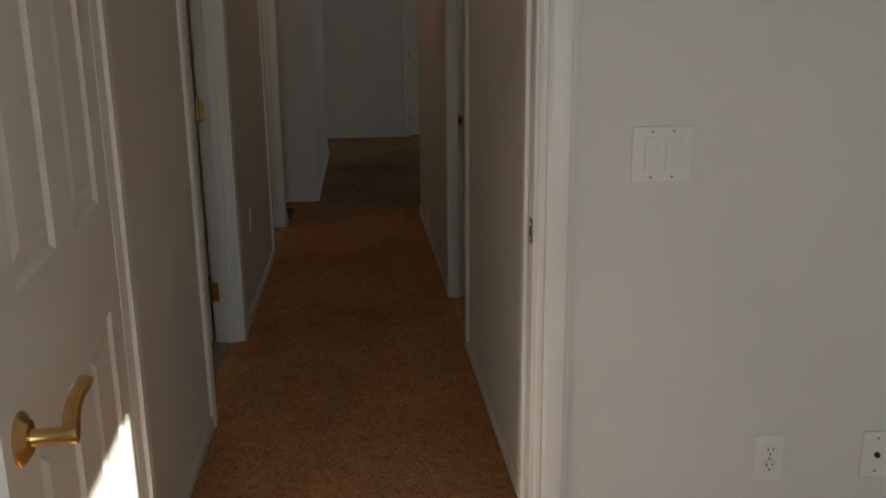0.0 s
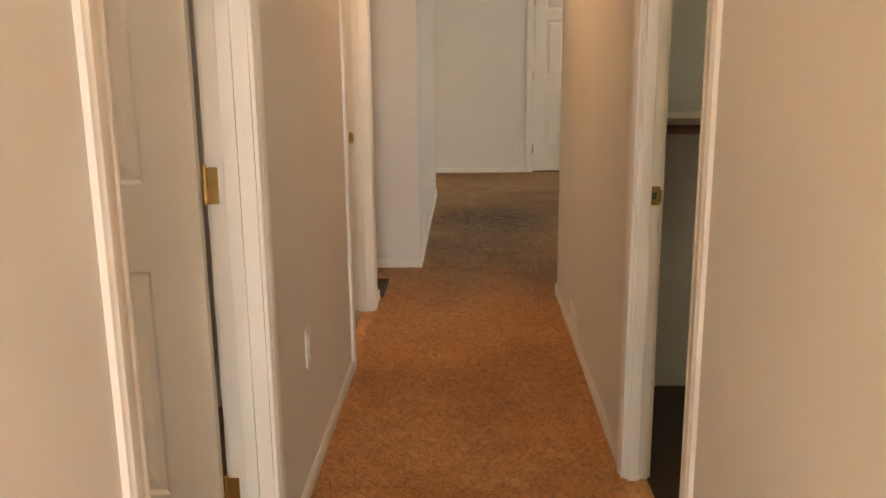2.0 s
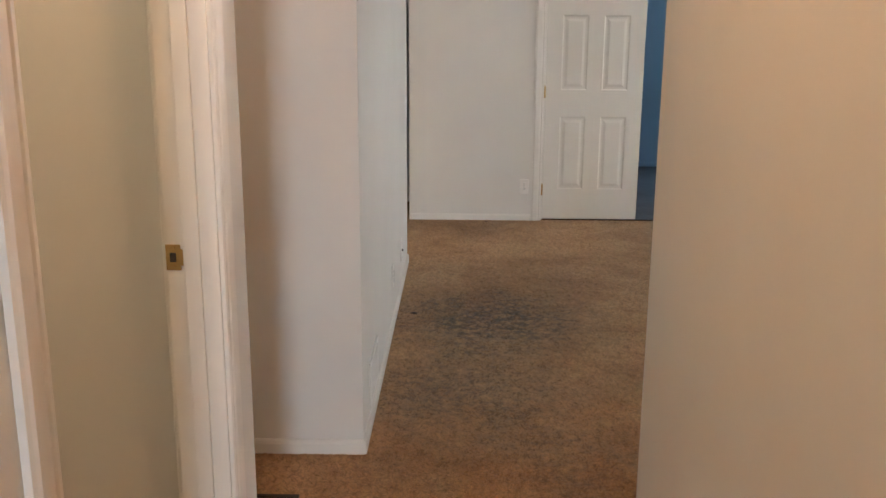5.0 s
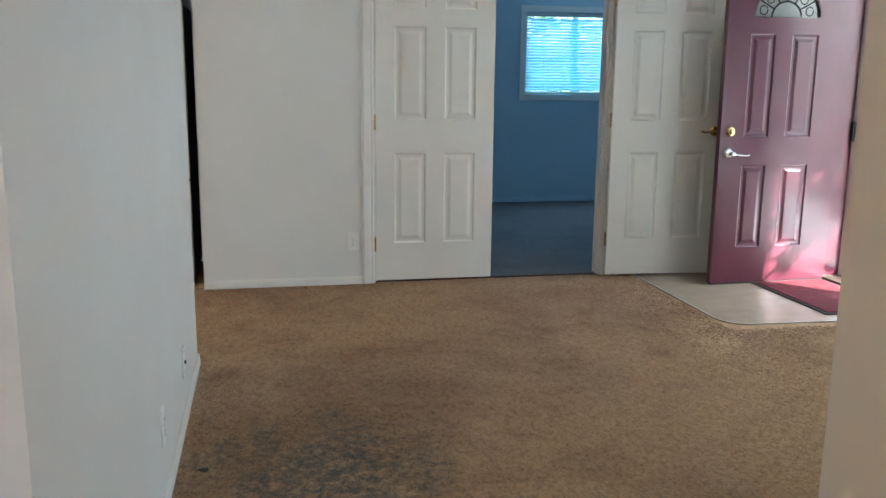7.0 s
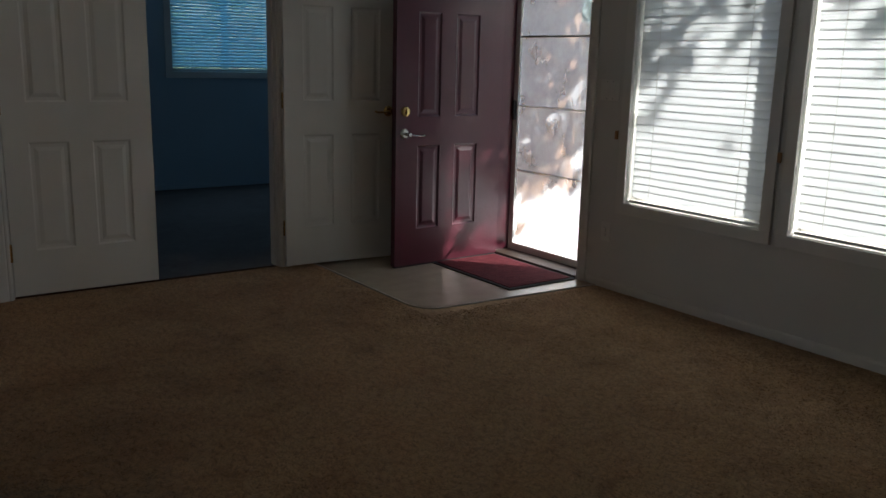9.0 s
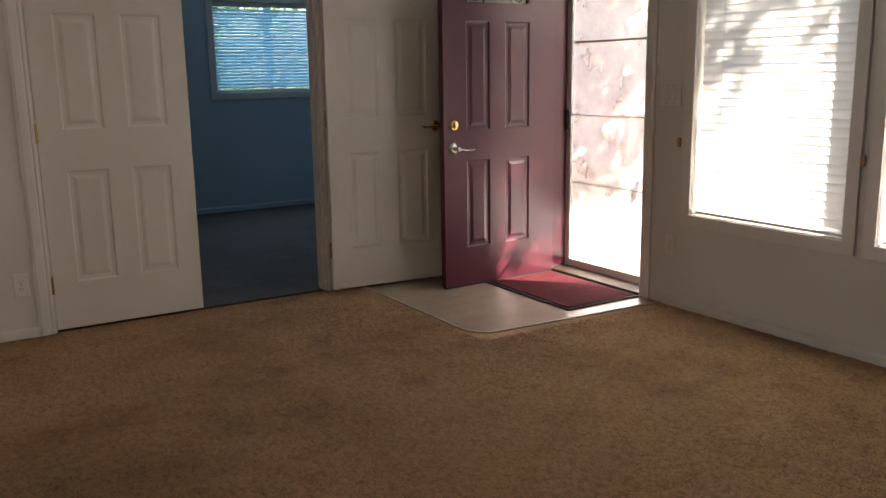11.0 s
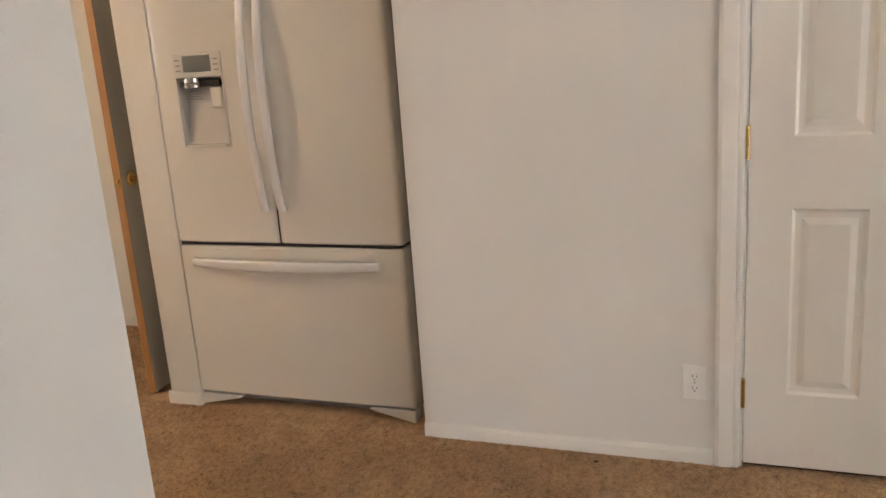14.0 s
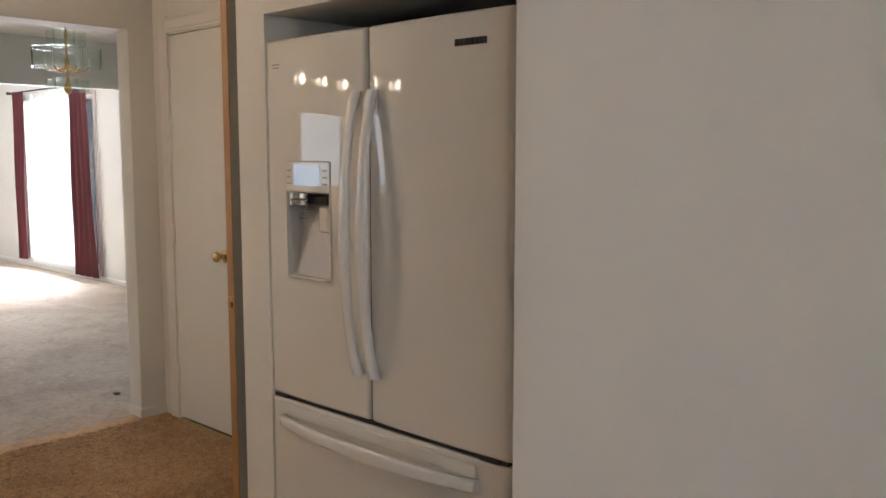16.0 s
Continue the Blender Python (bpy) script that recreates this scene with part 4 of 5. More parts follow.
def bowed_door(x0, x1, z0, z1, bow, bend=0.016, n=14, hole=None):
    """A slab whose front is slightly bowed, with rounded vertical edges."""
    bm = bmesh.new()
    extra = (0.0, 0.002, 0.006, 0.012, 0.02)
    us = sorted({*[e for e in extra], *[(x1 - x0) * k / n for k in range(1, n)], *[(x1 - x0) - e for e in extra], *([hole[0] - x0, hole[1] - x0] if hole else [])})
    line = []
    for d in us:
        u = d / (x1 - x0)
        edge = min(d, (x1 - x0) - d)
        off = bend - math.sqrt(max(0, bend ** 2 - (bend - min(edge, bend)) ** 2))
        line.append((x0 + d, FY - bow * (1 - (2 * u - 1) ** 2) + off))
    line = [(x0, FY + 0.074)] + line + [(x1, FY + 0.074)]
    levels = [(z0, 0.006), (z0 + 0.006, 0.0), (z1 - 0.006, 0.0), (z1, 0.006)]
    if hole:
        levels = sorted(levels + [(hole[2], 0.0), (hole[3], 0.0)])
    rings = []
    for z, inset in levels:
        rings.append([bm.verts.new((min(max(x, x0 + inset * 0.3), x1 - inset * 0.3), y + (inset if 0 < k < len(line) - 1 else 0), z)) for k, (x, y) in enumerate(line)])
    for j, (a, b) in enumerate(zip(rings, rings[1:])):
        for k in range(len(line)):
            x, nxt = line[k][0], line[(k + 1) % len(line)][0]
            if hole and 0 < k < len(line) - 1 and hole[0] < (x + nxt) / 2 < hole[1] and hole[2] < (levels[j][0] + levels[j + 1][0]) / 2 < hole[3]:
                continue
            bm.faces.new((a[k], a[(k + 1) % len(line)], b[(k + 1) % len(line)], b[k]))
    bm.faces.new(list(reversed(rings[0])))
    bm.faces.new(rings[-1])
    return bm


DX0, DX1 = -1.228, -1.022
left_door = part("left_door", bowed_door(FX0, FM - 0.003, 0.686, 1.742, 0.005, hole=(DX0 + 0.006, DX1 - 0.006, 1.052, 1.302)), FRIDGE, fridge, smooth=True)
right_door = part("right_door", bowed_door(FM + 0.003, FX1, 0.686, 1.742, 0.005), FRIDGE, fridge, smooth=True)
drawer = part("freezer_drawer", bowed_door(FX0, FX1, 0.062, 0.672, 0.006), FRIDGE, fridge, smooth=True)
for x in (FX0 + 0.045, FX1 - 0.065):
    # caps blackened to match the shaded gap
    part("hinge_cap", boxes((x - 0.03, x + 0.03, FY + 0.002, FY + 0.0075, 0.6735, 0.6845)), BLACK, fridge)
part("gasket", boxes((FX0 + 0.008, FX1 - 0.008, FY + 0.0745, FY + 0.0815, 0.07, 1.735)), BLACK, fridge, "dark door gasket")
# black strips set into the gaps to stand for their shade
part("seam", boxes((FX0 + 0.012, FX1 - 0.012, FY + 0.008, FY + 0.07, 0.6735, 0.6845), (FM - 0.0026, FM + 0.0026, FY + 0.012, FY + 0.07, 0.69, 1.735)), BLACK, fridge, "black strips standing for the shade between the doors")
part("toe_grille", boxes((FX0 + 0.02, FX1 - 0.02, FY + 0.09, FY + 0.11, 0.002, 0.044)), GREYP, fridge)
for x0, x1, flip in ((FX0 + 0.004, FX0 + 0.19, 1), (FX1 - 0.19, FX1 - 0.004, -1)):
    bm = boxes((x0, x1, FY + 0.004, FY + 0.085, 0.002, 0.052), bevel=0.004)
    for v in bm.verts:
        t = (v.co.x - x0) / (x1 - x0)
        t = t if flip > 0 else 1 - t
        if v.co.z < 0.03:
            v.co.z += 0.040 * max(0.0, t - 0.35) ** 0.8 / 0.65 ** 0.8
    part("foot_cover", bm, FRIDGE, fridge, "white plastic foot cover")


def bow_handle(name, p, q, out, width, thick, owner, label):
    """A flat bowed handle from p to q that stands out of the door."""
    p, q = Vector(p), Vector(q)
    way = (q - p).normalized()
    side = way.cross(Vector((0, 1, 0))).normalized()
    bm = bmesh.new()
    rings = []
    n = 28
    for k in range(n + 1):
        u = k / n
        d = out * (1 - (2 * u - 1) ** 2) ** 0.75
        c = p + (q - p) * u + Vector((0, -d - thick / 2, 0))
        wd = width * (0.82 + 0.18 * math.sin(math.pi * u))
        th = thick * (1.0 + (0.5 if u < 0.06 or u > 0.94 else 0))
        rings.append([bm.verts.new(c + side * wd / 2 * math.copysign(abs(math.cos(a)) ** 0.6, math.cos(a)) + Vector((0, th / 2 * math.copysign(abs(math.sin(a)) ** 0.6, math.sin(a)), 0))) for a in [2 * math.pi * i / 16 for i in range(16)]])
    for a, b in zip(rings, rings[1:]):
        for k in range(16):
            bm.faces.new((a[k], a[(k + 1) % 16], b[(k + 1) % 16], b[k]))
    bm.faces.new(list(reversed(rings[0])))
    bm.faces.new(rings[-1])
    return part(name, bm, HANDLE, owner, label, smooth=True)


bow_handle("handle", (FM - 0.032, FY - 0.001, 0.812), (FM - 0.032, FY - 0.001, 1.578), 0.046, 0.036, 0.018, left_door, "pearl grey bowed handle")
bow_handle("handle", (FM + 0.036, FY - 0.001, 0.812), (FM + 0.036, FY - 0.001, 1.578), 0.046, 0.036, 0.018, right_door, "pearl grey bowed handle")
bow_handle("handle", (FX0 + 0.075, FY - 0.003, 0.612), (FX1 - 0.09, FY - 0.003, 0.612), 0.045, 0.040, 0.020, drawer, "white bowed drawer handle")
part("handle_ledge", boxes((FX0 + 0.10, FX1 - 0.10, FY - 0.0095, FY - 0.004, 0.626, 0.660), bevel=0.002), FRIDGE, drawer)
# dispenser
part("dispenser_bezel", boxes((DX0, DX1, FY - 0.008, FY - 0.002, 1.303, 1.392), bevel=0.004), FRIDGE, left_door, "white dispenser control panel")
part("display", boxes((DX0 + 0.045, DX1 - 0.045, FY - 0.0092, FY - 0.0082, 1.322, 1.380)), glass("display_glass", (0.75, 0.78, 0.80), 0.05), left_door, "pale glossy display")
for k in range(3):
    for x in (DX0 + 0.022, DX1 - 0.022):
        part("button", boxes((x - 0.010, x + 0.010, FY - 0.0088, FY - 0.0081, 1.325 + 0.019 * k, 1.330 + 0.019 * k)), GREYP, left_door)
bm = bmesh.new()
WX0, WX1 = DX0 + 0.006, DX1 - 0.006
mouth = [(WX0, 1.052), (WX1, 1.052), (WX1, 1.302), (WX0, 1.302)]
back = [(WX0 + 0.012, FY + 0.010, 1.064), (WX1 - 0.012, FY + 0.010, 1.064), (WX1 - 0.010, FY + 0.062, 1.292), (WX0 + 0.010, FY + 0.062, 1.292)]
front = [bm.verts.new((x, FY - 0.004, z)) for x, z in mouth]
deep = [bm.verts.new(p) for p in back]
for k in range(4):
    bm.faces.new((front[k], front[(k + 1) % 4], deep[(k + 1) % 4], deep[k]))
bm.faces.new(deep)
part("dispenser_well", bm, material("dispenser_well", (0.55, 0.54, 0.53), 0.35, second=(0.50, 0.49, 0.49), scale=8), left_door, "grey dispenser well")
part("well_rim", boxes((DX0, WX0, FY - 0.0075, FY - 0.001, 1.045, 1.302), (WX1, DX1, FY - 0.0075, FY - 0.001, 1.045, 1.302), (WX0, WX1, FY - 0.0075, FY - 0.001, 1.045, 1.052)), FRIDGE, left_door)
part("nozzle_housing", boxes((DX0 + 0.02, DX1 - 0.02, FY - 0.002, FY + 0.05, 1.270, 1.291)), BLACK, left_door, "dark nozzle housing")
bm = bmesh.new()
add_lathe(bm, [(0.004, 0), (0.030, 0), (0.031, 0.012), (0.028, 0.016), (0.031, 0.020), (0.031, 0.034), (0.004, 0.035)], Matrix.Translation((-1.145, FY - 0.016, 1.268)), 28)
part("dispenser_spout", bm, CHROME, left_door, "chrome dispenser spout", smooth=True)
bm = boxes((-1.092, -1.042, FY + 0.004, FY + 0.024, 1.190, 1.268), bevel=0.008)
part("dispenser_paddle", bm, FRIDGE, left_door, "white dispenser paddle")
for k in range(4):
    part("label_line", boxes((-1.205, -1.135 - 0.008 * (k % 2), FY + 0.026 + 0.0016 * k, FY + 0.0275 + 0.0016 * k, 1.222 + 0.009 * k, 1.226 + 0.009 * k)), GREYP, left_door, "grey printed line")
part("drip_tray", boxes((DX0 + 0.02, DX1 - 0.02, FY - 0.014, FY + 0.012, 1.0525, 1.060), bevel=0.002), FRIDGE, left_door)
for k in range(7):
    part("badge_bar", boxes((-0.556 + 0.0142 * k, -0.5445 + 0.0142 * k, FY - 0.0068, FY - 0.0030, 1.664, 1.680)), BLACK, right_door, "dark raised badge")
part("sticker_bar", boxes((-1.288, -1.250, FY - 0.0035, FY - 0.0005, 1.669, 1.673)), GREYP, left_door)
part("sticker_bar", boxes((-1.284, -1.256, FY - 0.0035, FY - 0.0005, 1.660, 1.664)), GREYP, left_door)


# ---- windows and blinds ----
def window_set(name, label, axis, a, b, lo, hi, inner, outer, sign, halves, mat_frame, casing=True, blind=None, blind_mat=None, pitch=0.042, tilt=66, lap=1.25):
    """A window in a wall hole: frame, panes, casing, and a blind as a thing of its own. sign: which way the room lies."""
    root = thing(name, label, "window", kind="structure")

    def bx(n, u0, u1, d0, d1, z0, z1, mat, parent, bev=0.002, lab=""):
        it = (u0, u1, min(d0, d1), max(d0, d1), z0, z1) if axis == "x" else (min(d0, d1), max(d0, d1), u0, u1, z0, z1)
        return part(n, boxes(it, bevel=bev), mat, parent, lab)

    f = 0.035
    d0, d1 = outer + sign * 0.015, outer + sign * 0.055
    bx("window_frame", a, b, d0, d1, lo, lo + f, mat_frame, root)
    bx("window_frame", a, b, d0, d1, hi - f, hi, mat_frame, root)
    bx("window_frame", a, a + f, d0, d1, lo + f, hi - f, mat_frame, root)
    bx("window_frame", b - f, b, d0, d1, lo + f, hi - f, mat_frame, root)
    step = (b - a) / halves
    for k in range(1, halves):
        bx("mullion", a + step * k - 0.03, a + step * k + 0.03, d0, d1, lo + f, hi - f, mat_frame, root)
    for k in range(halves):
        u0, u1 = a + step * k + (f if k == 0 else 0.03), a + step * (k + 1) - (f if k == halves - 1 else 0.03)
        g = bx("pane", u0, u1, outer + sign * 0.03, outer + sign * 0.034, lo + f, hi - f, GLASS, root, 0)
        g.visible_shadow = False
    if casing:
        w = 0.062
        c0, c1 = inner + sign * 0.0005, inner + sign * 0.016
        bx("window_casing", a - w, b + w, c0, c1, lo - w, lo, mat_frame, root)
        bx("window_casing", a - w, b + w, c0, c1, hi, hi + w, mat_frame, root)
        bx("window_casing", a - w, a, c0, c1, lo, hi, mat_frame, root)
        bx("window_casing", b, b + w, c0, c1, lo, hi, mat_frame, root)
    if blind:
        bl = thing("window_blind", blind, "blind", group="closed window blinds")
        c = (inner - sign * 0.035)
        bx("head_rail", a + 0.008, b - 0.008, c - 0.02, c + 0.02, hi - 0.045, hi - 0.003, PLASTIC, bl)
        bx("bottom_rail", a + 0.010, b - 0.010, c - 0.014, c + 0.014, lo + 0.008, lo + 0.024, PLASTIC, bl)
        n = int((hi - lo - 0.075) / pitch)
        width = pitch * lap
        bm = bmesh.new()
        sag = [(-0.5, 0.0), (-0.25, 0.0022), (0.0, 0.003), (0.25, 0.0022), (0.5, 0.0)]
        rows = []
        for off in (0.0, 0.0011):
            rows.append([[bm.verts.new((u, s * width, h + off)) for s, h in sag] for u in (-(b - a) / 2 + 0.012, (b - a) / 2 - 0.012)])
        for r, flip in ((rows[0], 1), (rows[1], -1)):
            for k in range(4):
                bm.faces.new((r[0][k], r[0][k + 1], r[1][k + 1], r[1][k]))
        for e in (0, 1):
            for k in range(4):
                bm.faces.new((rows[0][e][k], rows[0][e][k + 1], rows[1][e][k + 1], rows[1][e][k]))
        for s in (0, 4):
            bm.faces.new((rows[0][0][s], rows[0][1][s], rows[1][1][s], rows[1][0][s]))
        me = finish(bm, "slat", blind_mat)
        rot = pose(0, 0, 0, -tilt * sign, 0, 0)
        turn = pose(0, 0, 0) if axis == "x" else pose(0, 0, 0, 0, 0, 90)
        for k in range(n):
            s = new("slat", me)
            s.parent = bl
            z = lo + 0.04 + pitch * (k + 0.5)
            u = (a + b) / 2
            wob = random.uniform(-2.5, 2.5)
            place = Matrix.Translation((u, c, z)) if axis == "x" else Matrix.Translation((c, u, z))
            s.matrix_local = place @ turn @ rot @ pose(0, 0, 0, wob)
        for q in (0.18, 0.82):
            u = a + (b - a) * q
            bx("cord", u - 0.001, u + 0.001, c - sign * -0.026, c - sign * -0.0275, lo + 0.02, hi - 0.04, PLASTIC, bl, 0)
    return root


window_set("window_1", "white framed living room window", "y", 9.55, 10.45, 0.53, 2.02, ENT, ENT + 0.14, -1, 1, TRIM, blind="white slatted blind, closed, glowing with sun", blind_mat=SLAT, tilt=78, lap=1.07)
window_set("window_2", "white framed living room window", "y", 8.50, 9.39, 0.53, 2.02, ENT, ENT + 0.14, -1, 1, TRIM, blind="white slatted blind, closed, glowing with sun", blind_mat=SLAT, tilt=78, lap=1.07)
window_set("window_3", "white framed sliding window in the blue room", "x", 2.79, 3.93, 1.15, 2.0, 15.5, 15.62, -1, 2, TRIM, blind="pale blue-lit slatted blind, half open", blind_mat=SLATB, pitch=0.030, tilt=48)
window_set("window_4", "white framed kitchen window", "y", 9.70, 10.38, 1.18, 1.70, -3.44, -3.56, 1, 2, TRIM)
window_set("window_5", "tall white framed family room window", "x", -10.45, -8.55, 0.12, 2.08, 14.9, 15.02, -1, 2, TRIM)
# blind is unseen, added to keep direct sun out of the bedroom
window_set("window_7", "white framed bedroom window", "x", -0.3, 0.9, 0.45, 2.05, -2.6, -2.71, 1, 2, TRIM, blind="unseen white slatted blind, added closed to block sun from the bedroom", blind_mat=SLAT, tilt=75)
window_set("window_6", "white framed bedroom window", "y", -0.75, 0.40, 1.2, 2.42, 1.45, 1.59, -1, 2, TRIM)
for y, z in ((10.53, 0.92), (9.47, 0.90)):
    bm = boxes((ENT - 0.030, ENT - 0.016, y - 0.010, y + 0.010, z - 0.025, z + 0.025), bevel=0.004)
    tagged(part("cord_cleat", bm, WOOD, None), "small brown cord cleat on the window casing", "cleat")

# ---- closet fittings ----
shelf = thing("closet_shelf", "white painted closet shelf with rod and bracket", "shelf")
part("board", boxes((0.62, 1.99, 5.42, 5.80, 1.115, 1.138), bevel=0.002), TRIM, shelf)
part("cleat", boxes((0.62, 1.99, 5.80, 5.819, 1.045, 1.114), bevel=0.002), TRIM, shelf)
bm = bmesh.new()
add_cyl(bm, (0.62, 5.52, 1.068), (1.99, 5.52, 1.068), 0.0165, seg=18)
part("rod", bm, material("brown_rod", (0.17, 0.085, 0.055), 0.45, second=(0.13, 0.06, 0.04), scale=20, stretch=(0.3, 4, 4)), shelf, "brown wooden rod", smooth=True)
bm = boxes((1.040, 1.060, 5.795, 5.7995, 0.86, 1.04))
add_tube(bm, [(1.050, 5.792, 0.875), (1.050, 5.74, 0.93), (1.050, 5.70, 1.00), (1.050, 5.52, 1.045)], 0.007, 8)
add_box(bm, 1.037, 1.063, 5.505, 5.54, 1.036, 1.051)
part("bracket", bm, CHROME, shelf, "grey metal bracket")


# ---- ceiling lamps, unseen fixtures for the room lights ----
def dome_light(x, y, label):
    root = thing("ceiling_light", label, "ceiling light", group="dome ceiling lights", at=pose(x, y, 0))
    bm = bmesh.new()
    add_lathe(bm, [(0.004, CEILING - 0.115), (0.05, CEILING - 0.11), (0.10, CEILING - 0.085), (0.135, CEILING - 0.045), (0.14, CEILING - 0.028)], Matrix(), 32)
    shade = part("shade", bm, SHADE, root, "glowing frosted glass", smooth=True)
    shade.visible_shadow = False
    bm = bmesh.new()
    add_lathe(bm, [(0.004, CEILING - 0.027), (0.15, CEILING - 0.027), (0.15, CEILING - 0.001), (0.004, CEILING - 0.0005)], Matrix(), 32)
    part("base", bm, BRASS, root, "brass base", smooth=True)


SHADE = glow("frosted_shade", (1.0, 0.72, 0.42), 0.045)
dome_light(0.04, 6.3, "glowing frosted dome light on the hallway ceiling")
# unseen dome for the assumed second hallway light
dome_light(0.04, 3.55, "glowing frosted dome light on the hallway ceiling")
dome_light(-1.5, 4.0, "unseen frosted dome light assumed on the bathroom ceiling")
dome_light(-1.4, 6.35, "glowing frosted dome light on the laundry ceiling")
dome_light(1.3, 4.5, "unseen frosted dome light added for the closet's greenish light")
dome_light(-2.6, 10.75, "unseen frosted dome light added to brighten the kitchen")
bar = thing("wall_light", "three-bulb light bar above the kitchen window", "wall light")
part("bar", boxes((-3.438, -3.40, 9.67, 10.51, 1.82, 1.90), bevel=0.006), CHROME, bar)
for y in (9.77, 10.09, 10.41):
    bm = bmesh.new()
    bmesh.ops.create_uvsphere(bm, u_segments=20, v_segments=12, radius=0.034, matrix=Matrix.Translation((-3.352, y, 1.86)))
    part("bulb", bm, BULB, bar, "lit globe bulb", smooth=True)
    bm = bmesh.new()
    add_cyl(bm, (-3.40, y, 1.86), (-3.375, y, 1.86), 0.02)
    part("socket", bm, CHROME, bar)

# ---- family room: chandelier and curtains ----
chand = thing("chandelier", "brass and glass chandelier hanging on a chain", "chandelier", at=pose(-5.3, 13.21, 0))
bm = bmesh.new()
add_lathe(bm, [(0.004, 2.40), (0.06, 2.405), (0.065, 2.425), (0.03, 2.438), (0.004, 2.4385)], Matrix(), 20)
part("canopy", bm, BRASS, chand, smooth=True)
bm = bmesh.new()
for k in range(5):
    ang = 90 * (k % 2)
    add_tube(bm, [pose(0, 0, 2.39 - 0.024 * k, 0, 0, ang) @ Vector((0.009 * math.cos(a), 0, 0.016 * math.sin(a))) for a in [2 * math.pi * i / 10 for i in range(11)]], 0.0022, 6)
part("chain", bm, BRASS, chand)
bm = bmesh.new()
add_lathe(bm, [(0.003, 2.285), (0.008, 2.28), (0.015, 2.25), (0.007, 2.22), (0.008, 2.10), (0.018, 2.06), (0.009, 2.02), (0.011, 1.92), (0.030, 1.88), (0.018, 1.85), (0.003, 1.832)], Matrix(), 24)
part("column", bm, BRASS, chand, "polished brass column", smooth=True)
for r, z0, z1, n in ((0.24, 2.02, 2.15, 8), (0.13, 2.17, 2.27, 6), (0.14, 1.855, 1.94, 6)):
    for k in range(n):
        a0, a1 = 2 * math.pi * k / n, 2 * math.pi * (k + 1) / n
        bm = bmesh.new()
        q = [Vector((r * math.cos(a), r * math.sin(a), 0)) for a in (a0 + 0.03, a1 - 0.03)]
        o = [v * ((r - 0.004) / r) for v in q]
        vs = [bm.verts.new(v + Z * z) for v in q + o for z in (z0, z1)]
        for f in ((0, 2, 3, 1), (4, 5, 7, 6), (0, 1, 5, 4), (2, 6, 7, 3), (1, 3, 7, 5), (0, 4, 6, 2)):
            bm.faces.new([vs[i] for i in f])
        pn = part("glass_panel", bm, glass("bevelled_glass", (0.92, 0.98, 0.95)) if k == 0 and n == 8 else bpy.data.materials["bevelled_glass"], chand)
        pn.visible_shadow = False
for k in range(6):
    ang = 2 * math.pi * k / 6
    bm = bmesh.new()
    c, s = math.cos(ang), math.sin(ang)
    add_tube(bm, [(0.014 * c, 0.014 * s, 2.03), (0.07 * c, 0.07 * s, 1.99), (0.12 * c, 0.12 * s, 2.0), (0.145 * c, 0.145 * s, 2.03)], 0.005, 8)
    arm = part("arm", bm, BRASS, chand)
    bm = bmesh.new()
    add_cyl(bm, (0.145 * c, 0.145 * s, 2.03), (0.145 * c, 0.145 * s, 2.09), 0.010, 0.009, 10)
    part("candle", bm, PLASTIC, arm)


def drape(name, x0, x1, z0, z1, y, folds, depth, mat, label, taper=None):
    """A hanging cloth with thickness and soft folds. taper: width at the foot against the top."""
    bm = bmesh.new()
    nu, nv = folds * 8, 12
    sheets = []
    for back in (0.0, 0.004):
        rows = []
        for j in range(nv + 1):
            v = j / nv
            row = []
            for i in range(nu + 1):
                u = i / nu
                amp = depth * (0.5 + 0.5 * v)
                yy = y - amp * (math.sin(2 * math.pi * folds * u + 0.6 * math.sin(3 * v)) + 0.35 * math.sin(5.3 * u * folds + 1.0)) + back
                k = 1 + ((taper or 1) - 1) * v
                xx = x0 + (x1 - x0) * u * k + 0.01 * math.sin(9 * v + 6 * u)
                row.append(bm.verts.new((xx, yy, z1 + (z0 - z1) * v)))
            rows.append(row)
        sheets.append(rows)
    for rows in sheets:
        for a, b in zip(rows, rows[1:]):
            for i in range(nu):
                bm.faces.new((a[i], a[i + 1], b[i + 1], b[i]))
    f, g = sheets
    for i in range(nu):
        bm.faces.new((f[0][i], f[0][i + 1], g[0][i + 1], g[0][i]))
        bm.faces.new((f[-1][i], f[-1][i + 1], g[-1][i + 1], g[-1][i]))
    for j in range(nv):
        bm.faces.new((f[j][0], f[j + 1][0], g[j + 1][0], g[j][0]))
        bm.faces.new((f[j][-1], f[j + 1][-1], g[j + 1][-1], g[j][-1]))
    return tagged(part(name, bm, mat, None, smooth=True), label, "curtain")


rod = thing("curtain_rod", "black metal curtain rod above the window", "curtain rod")
bm = bmesh.new()
add_cyl(bm, (-10.75, 14.82, 2.185), (-8.42, 14.82, 2.185), 0.010, seg=12)
part("rod", bm, BLACK, rod)
for x in (-10.76, -8.41):
    bm = bmesh.new()
    bmesh.ops.create_uvsphere(bm, u_segments=12, v_segments=8, radius=0.022, matrix=Matrix.Translation((x, 14.82, 2.185)))
    part("finial", bm, BLACK, rod, smooth=True)
for x in (-10.70, -8.47):
    part("bracket", boxes((x - 0.008, x + 0.008, 14.82, 14.899, 2.165, 2.175)), BLACK, rod)
drape("curtain", -10.60, -10.28, 0.10, 2.175, 14.815, 3, 0.022, CURTAIN, "dark red curtain hanging at the window edge", 0.55)
